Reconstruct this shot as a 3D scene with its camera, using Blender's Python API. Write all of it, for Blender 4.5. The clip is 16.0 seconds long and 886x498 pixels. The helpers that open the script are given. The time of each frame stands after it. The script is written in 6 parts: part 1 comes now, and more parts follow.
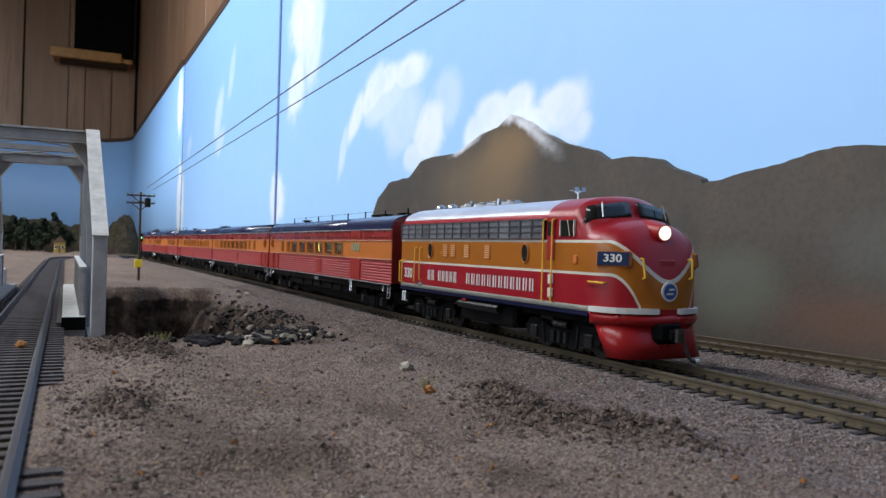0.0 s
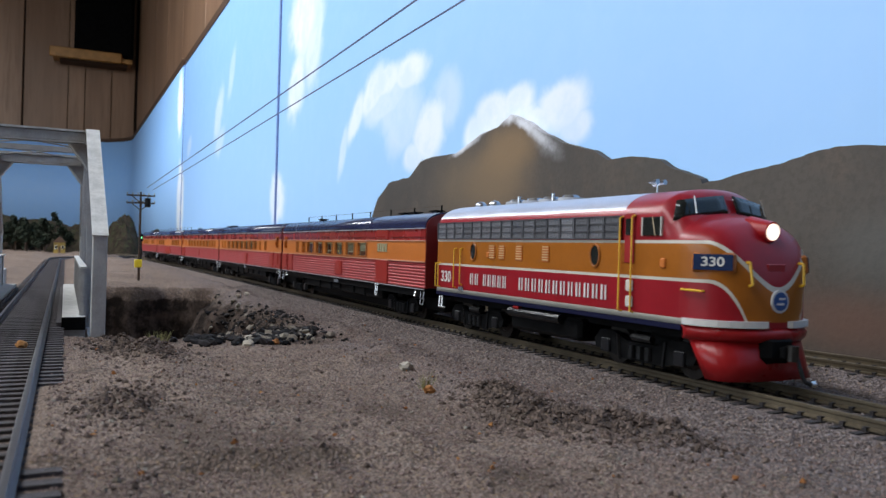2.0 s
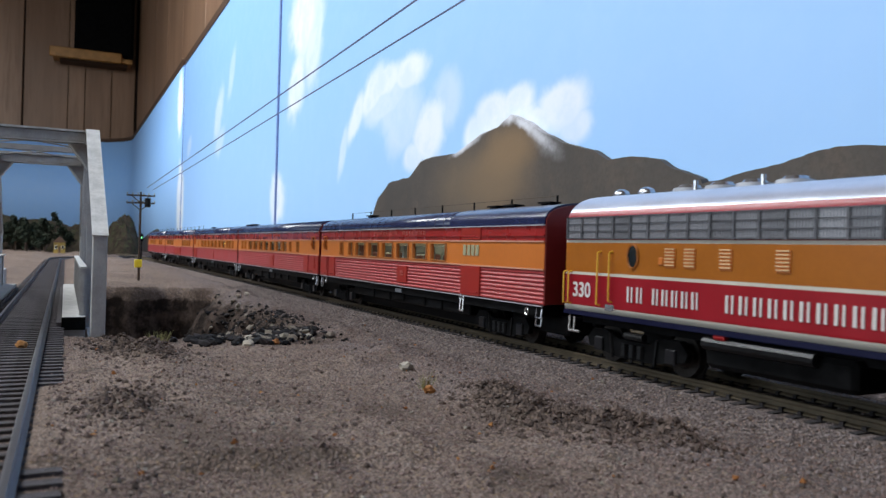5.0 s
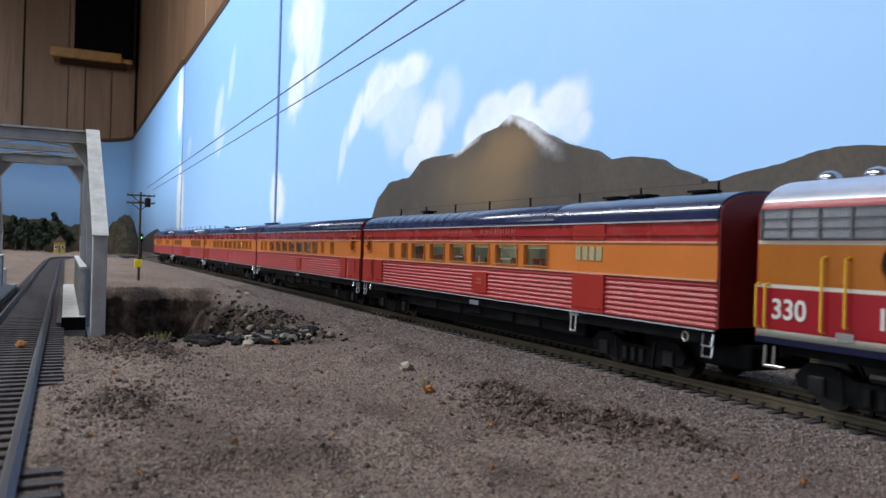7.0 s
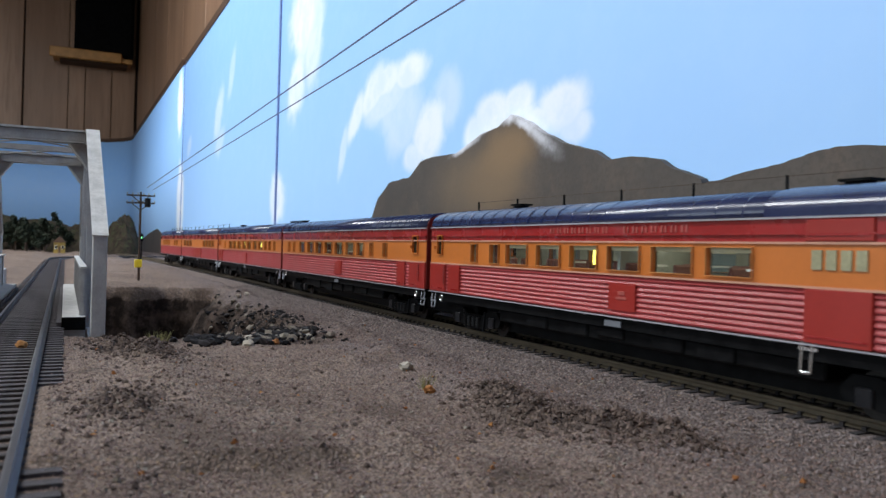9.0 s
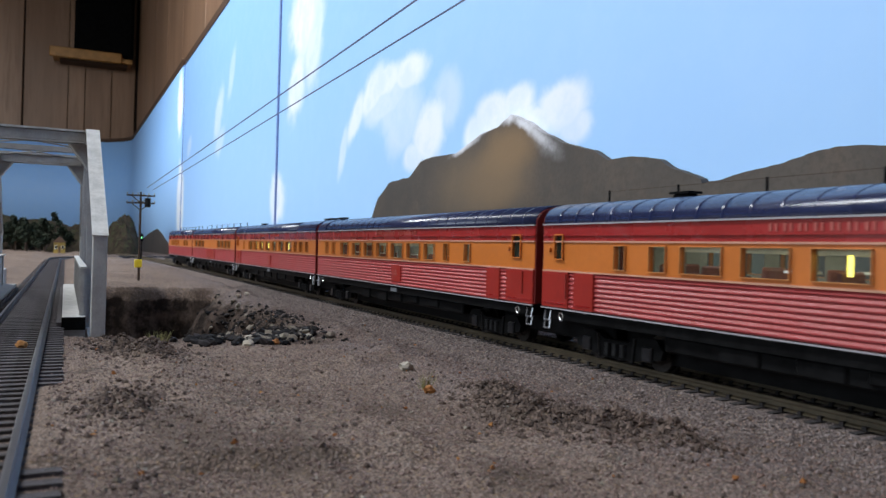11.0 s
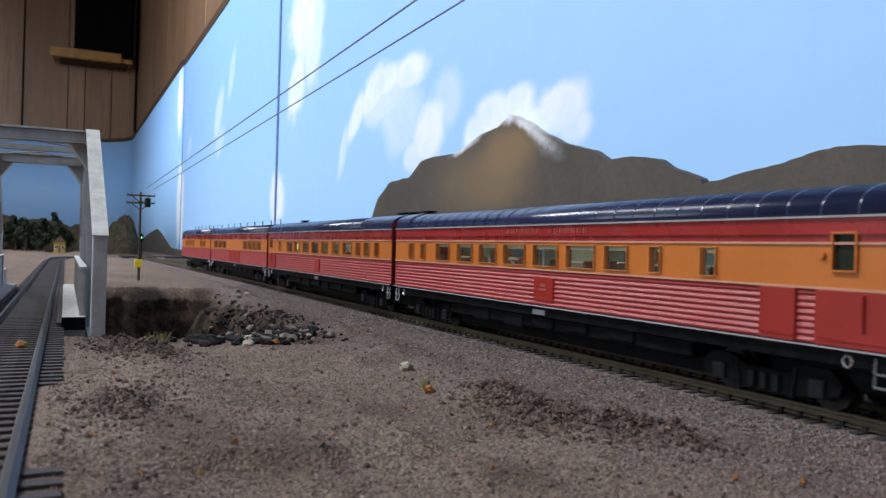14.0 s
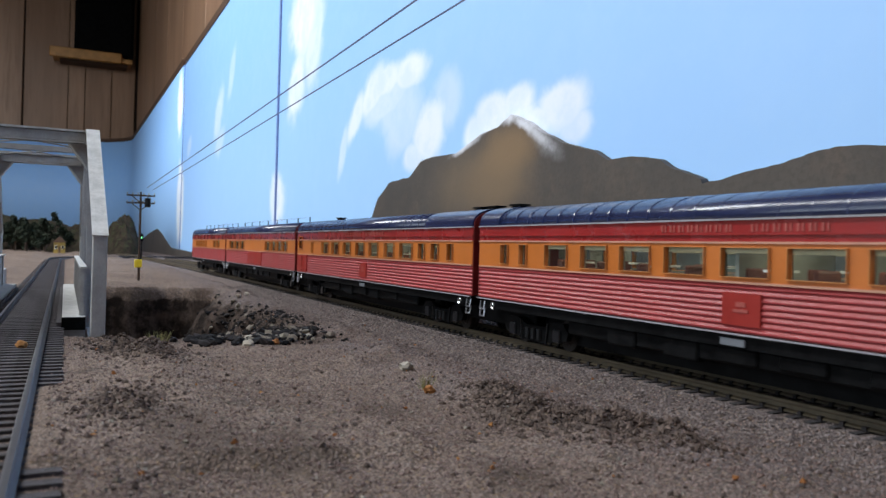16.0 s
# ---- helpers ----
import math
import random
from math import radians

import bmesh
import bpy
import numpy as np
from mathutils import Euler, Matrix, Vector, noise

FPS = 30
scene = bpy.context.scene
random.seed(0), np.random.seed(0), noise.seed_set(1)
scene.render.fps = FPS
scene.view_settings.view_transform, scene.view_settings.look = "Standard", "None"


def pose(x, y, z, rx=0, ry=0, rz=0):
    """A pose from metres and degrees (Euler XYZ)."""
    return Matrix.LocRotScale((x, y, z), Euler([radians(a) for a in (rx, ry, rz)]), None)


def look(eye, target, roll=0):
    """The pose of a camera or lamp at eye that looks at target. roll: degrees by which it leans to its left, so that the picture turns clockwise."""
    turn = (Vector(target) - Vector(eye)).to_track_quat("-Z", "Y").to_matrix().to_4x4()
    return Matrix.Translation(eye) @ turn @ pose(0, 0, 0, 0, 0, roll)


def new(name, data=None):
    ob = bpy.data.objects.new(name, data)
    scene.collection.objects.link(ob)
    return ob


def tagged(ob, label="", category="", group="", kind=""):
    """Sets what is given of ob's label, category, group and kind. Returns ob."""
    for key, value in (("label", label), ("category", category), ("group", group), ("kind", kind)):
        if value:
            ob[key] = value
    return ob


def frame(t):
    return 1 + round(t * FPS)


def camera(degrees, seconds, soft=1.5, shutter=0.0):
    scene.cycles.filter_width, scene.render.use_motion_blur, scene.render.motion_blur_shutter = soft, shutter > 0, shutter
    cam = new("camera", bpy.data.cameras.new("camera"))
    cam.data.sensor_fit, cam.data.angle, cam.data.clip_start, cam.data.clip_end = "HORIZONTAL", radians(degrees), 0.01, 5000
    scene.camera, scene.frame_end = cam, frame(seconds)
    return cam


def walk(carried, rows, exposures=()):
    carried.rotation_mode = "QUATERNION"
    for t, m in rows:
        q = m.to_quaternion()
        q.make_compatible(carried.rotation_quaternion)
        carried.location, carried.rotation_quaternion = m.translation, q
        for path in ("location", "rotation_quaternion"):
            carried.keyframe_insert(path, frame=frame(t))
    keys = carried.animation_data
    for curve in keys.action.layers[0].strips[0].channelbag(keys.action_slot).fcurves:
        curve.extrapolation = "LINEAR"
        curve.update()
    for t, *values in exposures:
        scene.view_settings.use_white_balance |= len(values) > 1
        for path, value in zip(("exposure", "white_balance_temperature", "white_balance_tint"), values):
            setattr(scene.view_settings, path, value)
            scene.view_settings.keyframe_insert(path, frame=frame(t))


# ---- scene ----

# A model railway at 1:87, in true metres. x runs along the main track (the train heads to +x),
# y points to the painted backdrop, z = 0 is the top of the rails.
cam = camera(58.5, 16.0, soft=1.4, shutter=0.5)
EYE = (0.0, -0.15977, 0.03234)
AIM = (EYE[0] - 0.902341, EYE[1] + 0.431023, EYE[2] + 0.000432)
walk(cam, [(0.0, look(EYE, AIM, 1.63)), (16.0, look(EYE, AIM, 1.63))])
cam.data.dof.use_dof = True
cam.data.dof.focus_distance = 0.32
cam.data.dof.aperture_fstop = 50.0
scene.view_settings.exposure = 0.0

# ---- light: a cool fill lamp added behind the camera, and fluorescent ceiling fixtures ----
world = bpy.data.worlds.new("world")
scene.world = world
world.use_nodes = True
world.node_tree.nodes["Background"].inputs[0].default_value = (0.45, 0.6, 0.9, 1)
world.node_tree.nodes["Background"].inputs[1].default_value = 0.05


def panel_lamp(name, place, target, sx, sy, watts, color):
    d = bpy.data.lights.new(name, "AREA")
    d.shape, d.size, d.size_y, d.energy, d.color = "RECTANGLE", sx, sy, watts, color
    ob = new(name, d)
    ob.matrix_basis = look(place, target)
    return ob


# opening added around the fill lamp: x0, x1, z0, z1 in the front wall at y = -2.6
FILL_WINDOW = (-1.75, 0.35, 0.15, 1.15)
panel_lamp("front_fill_lamp", (-0.70, -2.585, 0.65), (-0.70, 0.0, 0.65), 2.0, 0.95, 26.0, (0.78, 0.90, 1.0))
LAMPS = [(-0.30, -0.80, 1.18, 1.2, 0.25, 16.5), (-1.60, -0.70, 1.18, 1.2, 0.25, 29.0)]
for lx, ly, lz, lsx, lsy, lw in LAMPS:
    panel_lamp("fluorescent_lamp", (lx, ly, lz), (lx, ly, 0.0), lsx, lsy, lw, (0.92, 0.965, 1.0))


# ---- materials ----
def nodes_of(name):
    m = bpy.data.materials.new(name)
    m.use_nodes = True
    nt = m.node_tree
    return m, nt, nt.nodes, nt.links, nt.nodes["Principled BSDF"]


def math_node(nt, op, a, b=None, c=None, clamp=False):
    n = nt.nodes.new("ShaderNodeMath")
    n.operation, n.use_clamp = op, clamp
    for i, v in enumerate((a, b, c)):
        if v is None:
            continue
        if isinstance(v, (int, float)):
            n.inputs[i].default_value = v
        else:
            nt.links.new(v, n.inputs[i])
    return n.outputs[0]


def mix_node(nt, fac, a, b):
    n = nt.nodes.new("ShaderNodeMix")
    n.data_type = "RGBA"
    for sock, v in ((n.inputs[0], fac), (n.inputs[6], a), (n.inputs[7], b)):
        if isinstance(v, (int, float)):
            sock.default_value = v
        elif isinstance(v, tuple):
            sock.default_value = (*v[:3], 1)
        else:
            nt.links.new(v, sock)
    return n.outputs[2]


def coords(nt, kind="Object"):
    n = nt.nodes.new("ShaderNodeTexCoord")
    return n.outputs[kind]


def noise_node(nt, vec, scale, detail=4.0, rough=0.6, out=0):
    n = nt.nodes.new("ShaderNodeTexNoise")
    n.inputs["Scale"].default_value, n.inputs["Detail"].default_value = scale, detail
    n.inputs["Roughness"].default_value = rough
    nt.links.new(vec, n.inputs["Vector"])
    return n.outputs[out]


def ramp(nt, fac, lo, hi):
    n = nt.nodes.new("ShaderNodeMapRange")
    n.interpolation_type = "SMOOTHSTEP"
    n.inputs[1].default_value, n.inputs[2].default_value = lo, hi
    nt.links.new(fac, n.inputs[0])
    return n.outputs[0]


def bump(nt, bsdf, height, strength, distance):
    n = nt.nodes.new("ShaderNodeBump")
    n.inputs["Strength"].default_value, n.inputs["Distance"].default_value = strength, distance
    nt.links.new(height, n.inputs["Height"])
    nt.links.new(n.outputs[0], bsdf.inputs["Normal"])


def paint(name, color, rough=0.4, metal=0.0, vary=0.12, scale=120.0, grain=0.0, coat=0.0, spec=0.5):
    """Paint or plastic with faint dust and tone variation at two scales."""
    m, nt, nodes, links, b = nodes_of(name)
    c = coords(nt)
    n1, n2 = noise_node(nt, c, scale), noise_node(nt, c, scale * 9)
    f = math_node(nt, "ADD", math_node(nt, "MULTIPLY", n1, 0.65), math_node(nt, "MULTIPLY", n2, 0.35))
    dark = tuple(v * (1 - vary) for v in color)
    light = tuple(min(1, v * (1 + vary) + 0.01 * vary) for v in color)
    links.new(mix_node(nt, ramp(nt, f, 0.35, 0.65), dark, light), b.inputs["Base Color"])
    links.new(math_node(nt, "ADD", math_node(nt, "MULTIPLY", n1, 0.2), rough - 0.1), b.inputs["Roughness"])
    b.inputs["Metallic"].default_value = metal
    b.inputs["Coat Weight"].default_value = coat
    b.inputs["Specular IOR Level"].default_value = spec
    if grain:
        bump(nt, b, n2, grain, 0.0004)
    return m


def glow(name, color, strength):
    m, nt, nodes, links, b = nodes_of(name)
    b.inputs["Base Color"].default_value = (*color, 1)
    b.inputs["Emission Color"].default_value = (*color, 1)
    b.inputs["Emission Strength"].default_value = strength
    return m


def glass(name, tint=(0.9, 0.95, 0.95)):
    m, nt, nodes, links, b = nodes_of(name)
    out = nodes["Material Output"]
    t, g, mx, lw = (nodes.new(k) for k in ("ShaderNodeBsdfTransparent", "ShaderNodeBsdfGlossy", "ShaderNodeMixShader", "ShaderNodeLayerWeight"))
    t.inputs[0].default_value = (*tint, 1)
    g.inputs["Roughness"].default_value = 0.05
    lw.inputs[0].default_value = 0.5
    gloss = math_node(nt, "ADD", 0.04, math_node(nt, "MULTIPLY", math_node(nt, "POWER", lw.outputs["Facing"], 4.0), 0.45))
    links.new(gloss, mx.inputs[0])
    links.new(t.outputs[0], mx.inputs[1])
    links.new(g.outputs[0], mx.inputs[2])
    links.new(mx.outputs[0], out.inputs[0])
    return m


def gravel(name, dark, mid, light, scale, strength=0.7):
    """Scenic grit: grains of several colours, broad stains, real relief in the bump."""
    m, nt, nodes, links, b = nodes_of(name)
    c = coords(nt)
    v = nodes.new("ShaderNodeTexVoronoi")
    v.inputs["Scale"].default_value = scale
    links.new(c, v.inputs["Vector"])
    sep = nodes.new("ShaderNodeSeparateColor")
    links.new(v.outputs["Color"], sep.inputs[0])
    broad = noise_node(nt, c, 22.0, 5.0)
    fine = noise_node(nt, c, scale * 1.7, 3.0)
    base = mix_node(nt, ramp(nt, broad, 0.35, 0.68), dark, mid)
    base = mix_node(nt, ramp(nt, sep.outputs[0], 0.55, 1.0), base, light)
    base = mix_node(nt, math_node(nt, "MULTIPLY", ramp(nt, sep.outputs[1], 0.7, 0.95), 0.6), base, tuple(x * 0.35 for x in dark))
    links.new(base, b.inputs["Base Color"])
    b.inputs["Roughness"].default_value = 0.95
    b.inputs["Specular IOR Level"].default_value = 0.15
    h = math_node(nt, "ADD", math_node(nt, "MULTIPLY", v.outputs["Distance"], -0.7), math_node(nt, "MULTIPLY", fine, 0.6))
    bump(nt, b, h, strength, 0.0006)
    return m


def stone_mat(name, dark, light, scale=300.0):
    """Loose stones, each with a tone of its own."""
    m, nt, nodes, links, b = nodes_of(name)
    c = coords(nt)
    geo = nodes.new("ShaderNodeNewGeometry")
    info = nodes.new("ShaderNodeObjectInfo")
    f = math_node(nt, "FRACT", math_node(nt, "ADD", geo.outputs["Random Per Island"], info.outputs["Random"]))
    n = noise_node(nt, c, scale, 4.0)
    col = mix_node(nt, math_node(nt, "POWER", f, 1.6), dark, light)
    links.new(mix_node(nt, math_node(nt, "MULTIPLY", n, 0.3), col, tuple(x * 0.6 for x in dark)), b.inputs["Base Color"])
    b.inputs["Roughness"].default_value = 0.9
    b.inputs["Specular IOR Level"].default_value = 0.2
    bump(nt, b, n, 0.5, 0.0004)
    return m


M_RED = paint("red_car_paint", (0.29, 0.017, 0.017), 0.27, scale=60, vary=0.08, coat=0.4)
M_DOORRED = paint("red_door_paint", (0.28, 0.016, 0.010), 0.38, scale=60, vary=0.08)
M_FLUTE = paint("red_fluted_paint", (0.31, 0.028, 0.030), 0.52, scale=60, vary=0.08, spec=0.55)
M_ORANGE = paint("orange_car_paint", (0.50, 0.143, 0.022), 0.38, scale=60, vary=0.06)
M_NAVY = paint("navy_roof_paint", (0.012, 0.018, 0.060), 0.24, scale=80, vary=0.15)
# underframe darks, lowered further so the colour carries the shade below the train
M_BLACK = paint("black_underframe", (0.004, 0.004, 0.0045), 0.5, scale=200, vary=0.3, spec=0.05)
M_AXLEBOX = paint("worn_axle_box", (0.008, 0.008, 0.010), 0.3, scale=200, vary=0.3, spec=0.35)
M_DARKGREY = paint("dark_grey_plastic", (0.005, 0.005, 0.006), 0.35, scale=200, vary=0.3, spec=0.2)
M_WHITE = paint("white_stripe_paint", (0.80, 0.78, 0.74), 0.45, vary=0.05)
M_CREAM = paint("cream_window_trim", (0.72, 0.55, 0.36), 0.45, vary=0.05)
M_CHROME = paint("bright_metal", (0.75, 0.75, 0.76), 0.25, 0.9, vary=0.1)
M_WIRE_Y = paint("yellow_handrail_paint", (0.72, 0.42, 0.03), 0.45, vary=0.06)
M_GRILLE_D = paint("dark_grille_back", (0.085, 0.085, 0.098), 0.5, 0.2, vary=0.25)
M_GLASS = glass("window_glass")
M_DARKGLASS = paint("dark_cab_glass", (0.01, 0.012, 0.012), 0.08, vary=0.1)
M_BLUEBOARD = paint("blue_number_board", (0.010, 0.022, 0.070), 0.6, vary=0.1, spec=0.12)
M_HEADLIGHT = glow("lit_headlight", (1.0, 0.84, 0.70), 1.25)
M_CABINLIGHT = glow("warm_cabin_light", (1.0, 0.90, 0.68), 3.0)
M_YELLOWLAMP = glow("yellow_wall_lamp", (1.0, 0.8, 0.15), 3.0)
M_GREENLAMP = glow("green_signal_lens", (0.2, 1.0, 0.35), 1.1)
M_INTERIOR = paint("grey_green_interior", (0.22, 0.23, 0.21), 0.7, vary=0.2)
M_SEAT = paint("dark_red_seat", (0.16, 0.05, 0.04), 0.7, vary=0.2)
M_TABLE = paint("white_table_cover", (0.7, 0.7, 0.68), 0.6, vary=0.1)
M_WHEEL = paint("dark_wheel_steel", (0.03, 0.027, 0.025), 0.4, 0.6, vary=0.3)
M_RAIL_MAIN = paint("weathered_rail", (0.082, 0.062, 0.038), 0.5, 0.2, vary=0.25, scale=90)
M_RAIL_OLD = paint("dark_steel_rail", (0.048, 0.045, 0.052), 0.38, 0.6, vary=0.25, scale=90)
M_TIE = paint("dark_tie_wood", (0.020, 0.016, 0.018), 0.85, vary=0.4, scale=500, grain=0.5)
M_TIE_OLD = paint("worn_tie_wood", (0.040, 0.032, 0.036), 0.85, vary=0.45, scale=400, grain=0.6)
M_BRIDGE = paint("light_grey_bridge_paint", (0.36, 0.35, 0.345), 0.55, vary=0.14, scale=150, grain=0.15)
# the bridge grey made paler, so upper faces look more strongly lit
M_BRIDGE_TOP = paint("lit_top_bridge_paint", (0.46, 0.45, 0.435), 0.5, vary=0.2, scale=200)
M_POLE = paint("brown_pole_wood", (0.05, 0.028, 0.018), 0.8, vary=0.3, scale=300)
M_INSUL = paint("grey_insulator", (0.4, 0.4, 0.38), 0.3, vary=0.2)
M_YELLOWBOX = paint("yellow_box_paint", (0.75, 0.55, 0.02), 0.5, vary=0.1)
M_WIRE = paint("blue_grey_thread", (0.13, 0.14, 0.30), 0.6, vary=0.1)
M_BATTEN = paint("brown_edge_strip", (0.06, 0.028, 0.014), 0.6, vary=0.25, scale=30)
M_SHELF = paint("varnished_shelf_wood", (0.42, 0.21, 0.06), 0.4, vary=0.2, scale=25)
M_SPEAKER = paint("black_cabinet_vinyl", (0.0022, 0.0022, 0.0026), 0.7, vary=0.3, scale=50, spec=0.05)
M_LEAF = paint("dark_green_foliage", (0.014, 0.022, 0.010), 0.9, vary=0.5, scale=90)
M_GRASS = paint("dry_grass", (0.22, 0.20, 0.08), 0.9, vary=0.3)
M_TRUNK = paint("brown_trunk", (0.05, 0.03, 0.02), 0.9, vary=0.3)
M_HOUSE = paint("yellow_house_wall", (0.27, 0.18, 0.035), 0.8, vary=0.15)
M_ROOF = paint("brown_house_roof", (0.09, 0.045, 0.025), 0.8, vary=0.2)
M_PLASTER = paint("plain_room_wall", (0.45, 0.40, 0.33), 0.85, vary=0.08, scale=4)
M_CEIL = paint("white_room_ceiling", (0.75, 0.74, 0.70), 0.9, vary=0.05, scale=4)
M_GRAIN = stone_mat("sandy_grains", (0.145, 0.100, 0.089), (0.335, 0.243, 0.217), 900)
M_GRAINGREY = stone_mat("grey_ballast_grains", (0.105, 0.084, 0.082), (0.285, 0.240, 0.232), 900)
M_SOIL = stone_mat("dark_soil_crumbs", (0.060, 0.043, 0.036), (0.19, 0.139, 0.115), 900)
M_ROCKDARK = stone_mat("dark_rubble", (0.008, 0.0075, 0.0085), (0.040, 0.034, 0.034))
M_ROCKPALE = stone_mat("pale_rubble", (0.15, 0.125, 0.10), (0.40, 0.36, 0.30))
M_ROCKORANGE = stone_mat("rusty_rubble", (0.22, 0.08, 0.025), (0.42, 0.2, 0.07))


# ---- mesh helpers ----
def link_mesh(name, bm, mat, smooth=False):
    me = bpy.data.meshes.new(name)
    bm.normal_update()
    bm.to_mesh(me)
    bm.free()
    if mat:
        me.materials.append(mat)
    if smooth:
        for p in me.polygons:
            p.use_smooth = True
    return me


def part(name, bm, mat, parent=None, label="", smooth=False, m=None):
    ob = new(name, link_mesh(name, bm, mat, smooth))
    if parent:
        ob.parent = parent
    if m is not None:
        ob.matrix_basis = m
    return tagged(ob, label)


def shared(name, me, parent, m):
    ob = new(name, me)
    ob.parent = parent
    ob.matrix_basis = m
    return ob


def box(x0, x1, y0, y1, z0, z1, bevel=0.0, bm=None):
    own = bmesh.new()
    bmesh.ops.create_cube(own, size=1.0)
    bmesh.ops.transform(own, matrix=Matrix.Translation(((x0 + x1) / 2, (y0 + y1) / 2, (z0 + z1) / 2)) @ Matrix.Diagonal((x1 - x0, y1 - y0, z1 - z0, 1)), verts=own.verts)
    if bevel:
        bmesh.ops.bevel(own, geom=own.edges[:], offset=bevel, segments=1, profile=0.5, affect="EDGES")
    return own if bm is None else absorb(bm, own)


def absorb(bm, other):
    me = bpy.data.meshes.new("tmp")
    other.to_mesh(me)
    other.free()
    bm.from_mesh(me)
    bpy.data.meshes.remove(me)
    return bm


def rod(a, b, r, seg=8, r2=None, bm=None):
    a, b = Vector(a), Vector(b)
    own = bm or bmesh.new()
    rot = (b - a).to_track_quat("Z", "Y").to_matrix().to_4x4()
    bmesh.ops.create_cone(own, cap_ends=True, segments=seg, radius1=r, radius2=r if r2 is None else r2, depth=(b - a).length, matrix=Matrix.Translation((a + b) / 2) @ rot)
    return own


def bent(points, r, seg=6, bm=None):
    own = bm or bmesh.new()
    for a, b in zip(points[:-1], points[1:]):
        rod(a, b, r, seg, bm=own)
    return own


def extrude_x(profile, x0, x1, bm=None, close=True):
    """A closed outline of (y, z) drawn out from x0 to x1."""
    own = bm or bmesh.new()
    a = [own.verts.new((x0, y, z)) for y, z in profile]
    b = [own.verts.new((x1, y, z)) for y, z in profile]
    n = len(profile)
    for i in range(n if close else n - 1):
        j = (i + 1) % n
        own.faces.new((a[i], a[j], b[j], b[i]))
    if close:
        own.faces.new(a[::-1])
        own.faces.new(b)
    bmesh.ops.recalc_face_normals(own, faces=own.faces[:])
    return own


def loft(rings, bm=None, caps=True, closed=True):
    own = bm or bmesh.new()
    rows = [[own.verts.new(p) for p in ring] for ring in rings]
    n = len(rows[0])
    for ra, rb in zip(rows[:-1], rows[1:]):
        for i in range(n if closed else n - 1):
            j = (i + 1) % n
            own.faces.new((ra[i], ra[j], rb[j], rb[i]))
    if caps:
        own.faces.new(rows[0][::-1])
        own.faces.new(rows[-1])
    bmesh.ops.recalc_face_normals(own, faces=own.faces[:])
    return own


def thing(name, label, category, group="", m=None, kind=""):
    ob = new(name)
    ob.empty_display_size = 0.01
    if m is not None:
        ob.matrix_basis = m
    return tagged(ob, label, category, group, kind)


def smooth01(t):
    t = min(1.0, max(0.0, t))
    return t * t * (3 - 2 * t)


# ---- the lines of the tracks ----
def main_y(x):
    return -0.016 * (x + 0.6) ** 2 if x < -0.6 else 0.0


def main_heading(x):
    return math.atan(-0.032 * (x + 0.6)) if x < -0.6 else 0.0


YL = -0.1747     # left track


def back_y(x):
    """The back track, which draws away from the main track towards +x."""
    if x > -0.45:
        return 0.0757 + 0.086 * (x + 0.16)
    if x > -0.75:
        return 0.0508 + 0.086 * (x + 0.45) + 0.143 * (x + 0.45) ** 2
    return 0.0379 + main_y(x) - main_y(-0.75)


def back_heading(x):
    return math.atan2(back_y(x + 0.002) - back_y(x - 0.002), 0.004)



# ---- large structure: ground, backdrop, room ----
def canyon_depth(x, y):
    """How far the dry gully is cut below the ground at (x, y)."""
    wob = 0.012 * (noise.noise(Vector((x * 28, y * 28, 0.3)))) + 0.005 * noise.noise(Vector((x * 90, y * 90, 2.0)))
    near = smooth01((-0.318 - x + wob - 0.45 * max(0.0, y + 0.13)) / 0.035)
    far = smooth01((x + 0.612 + wob - 0.25 * max(0.0, y + 0.10)) / 0.022)
    end = smooth01((-0.050 - y + wob) / 0.070)
    return 0.095 * near * far * end ** 1.1


# loose clods: place, half lengths, height
CLODS = [(-0.300, -0.141, 0.020, 0.008, 0.0050), (-0.272, -0.134, 0.016, 0.008, 0.0060), (-0.180, -0.147, 0.014, 0.007, 0.0045), (-0.155, -0.137, 0.020, 0.008, 0.0030), (-0.140, -0.122, 0.016, 0.008, 0.0026),
         (-0.155, -0.064, 0.013, 0.007, 0.0042), (-0.140, -0.055, 0.014, 0.007, 0.0046), (-0.130, -0.045, 0.012, 0.006, 0.0040), (-0.175, -0.058, 0.012, 0.006, 0.0028), (-0.170, -0.092, 0.010, 0.006, 0.0015), (-0.115, -0.090, 0.010, 0.006, 0.0015)]


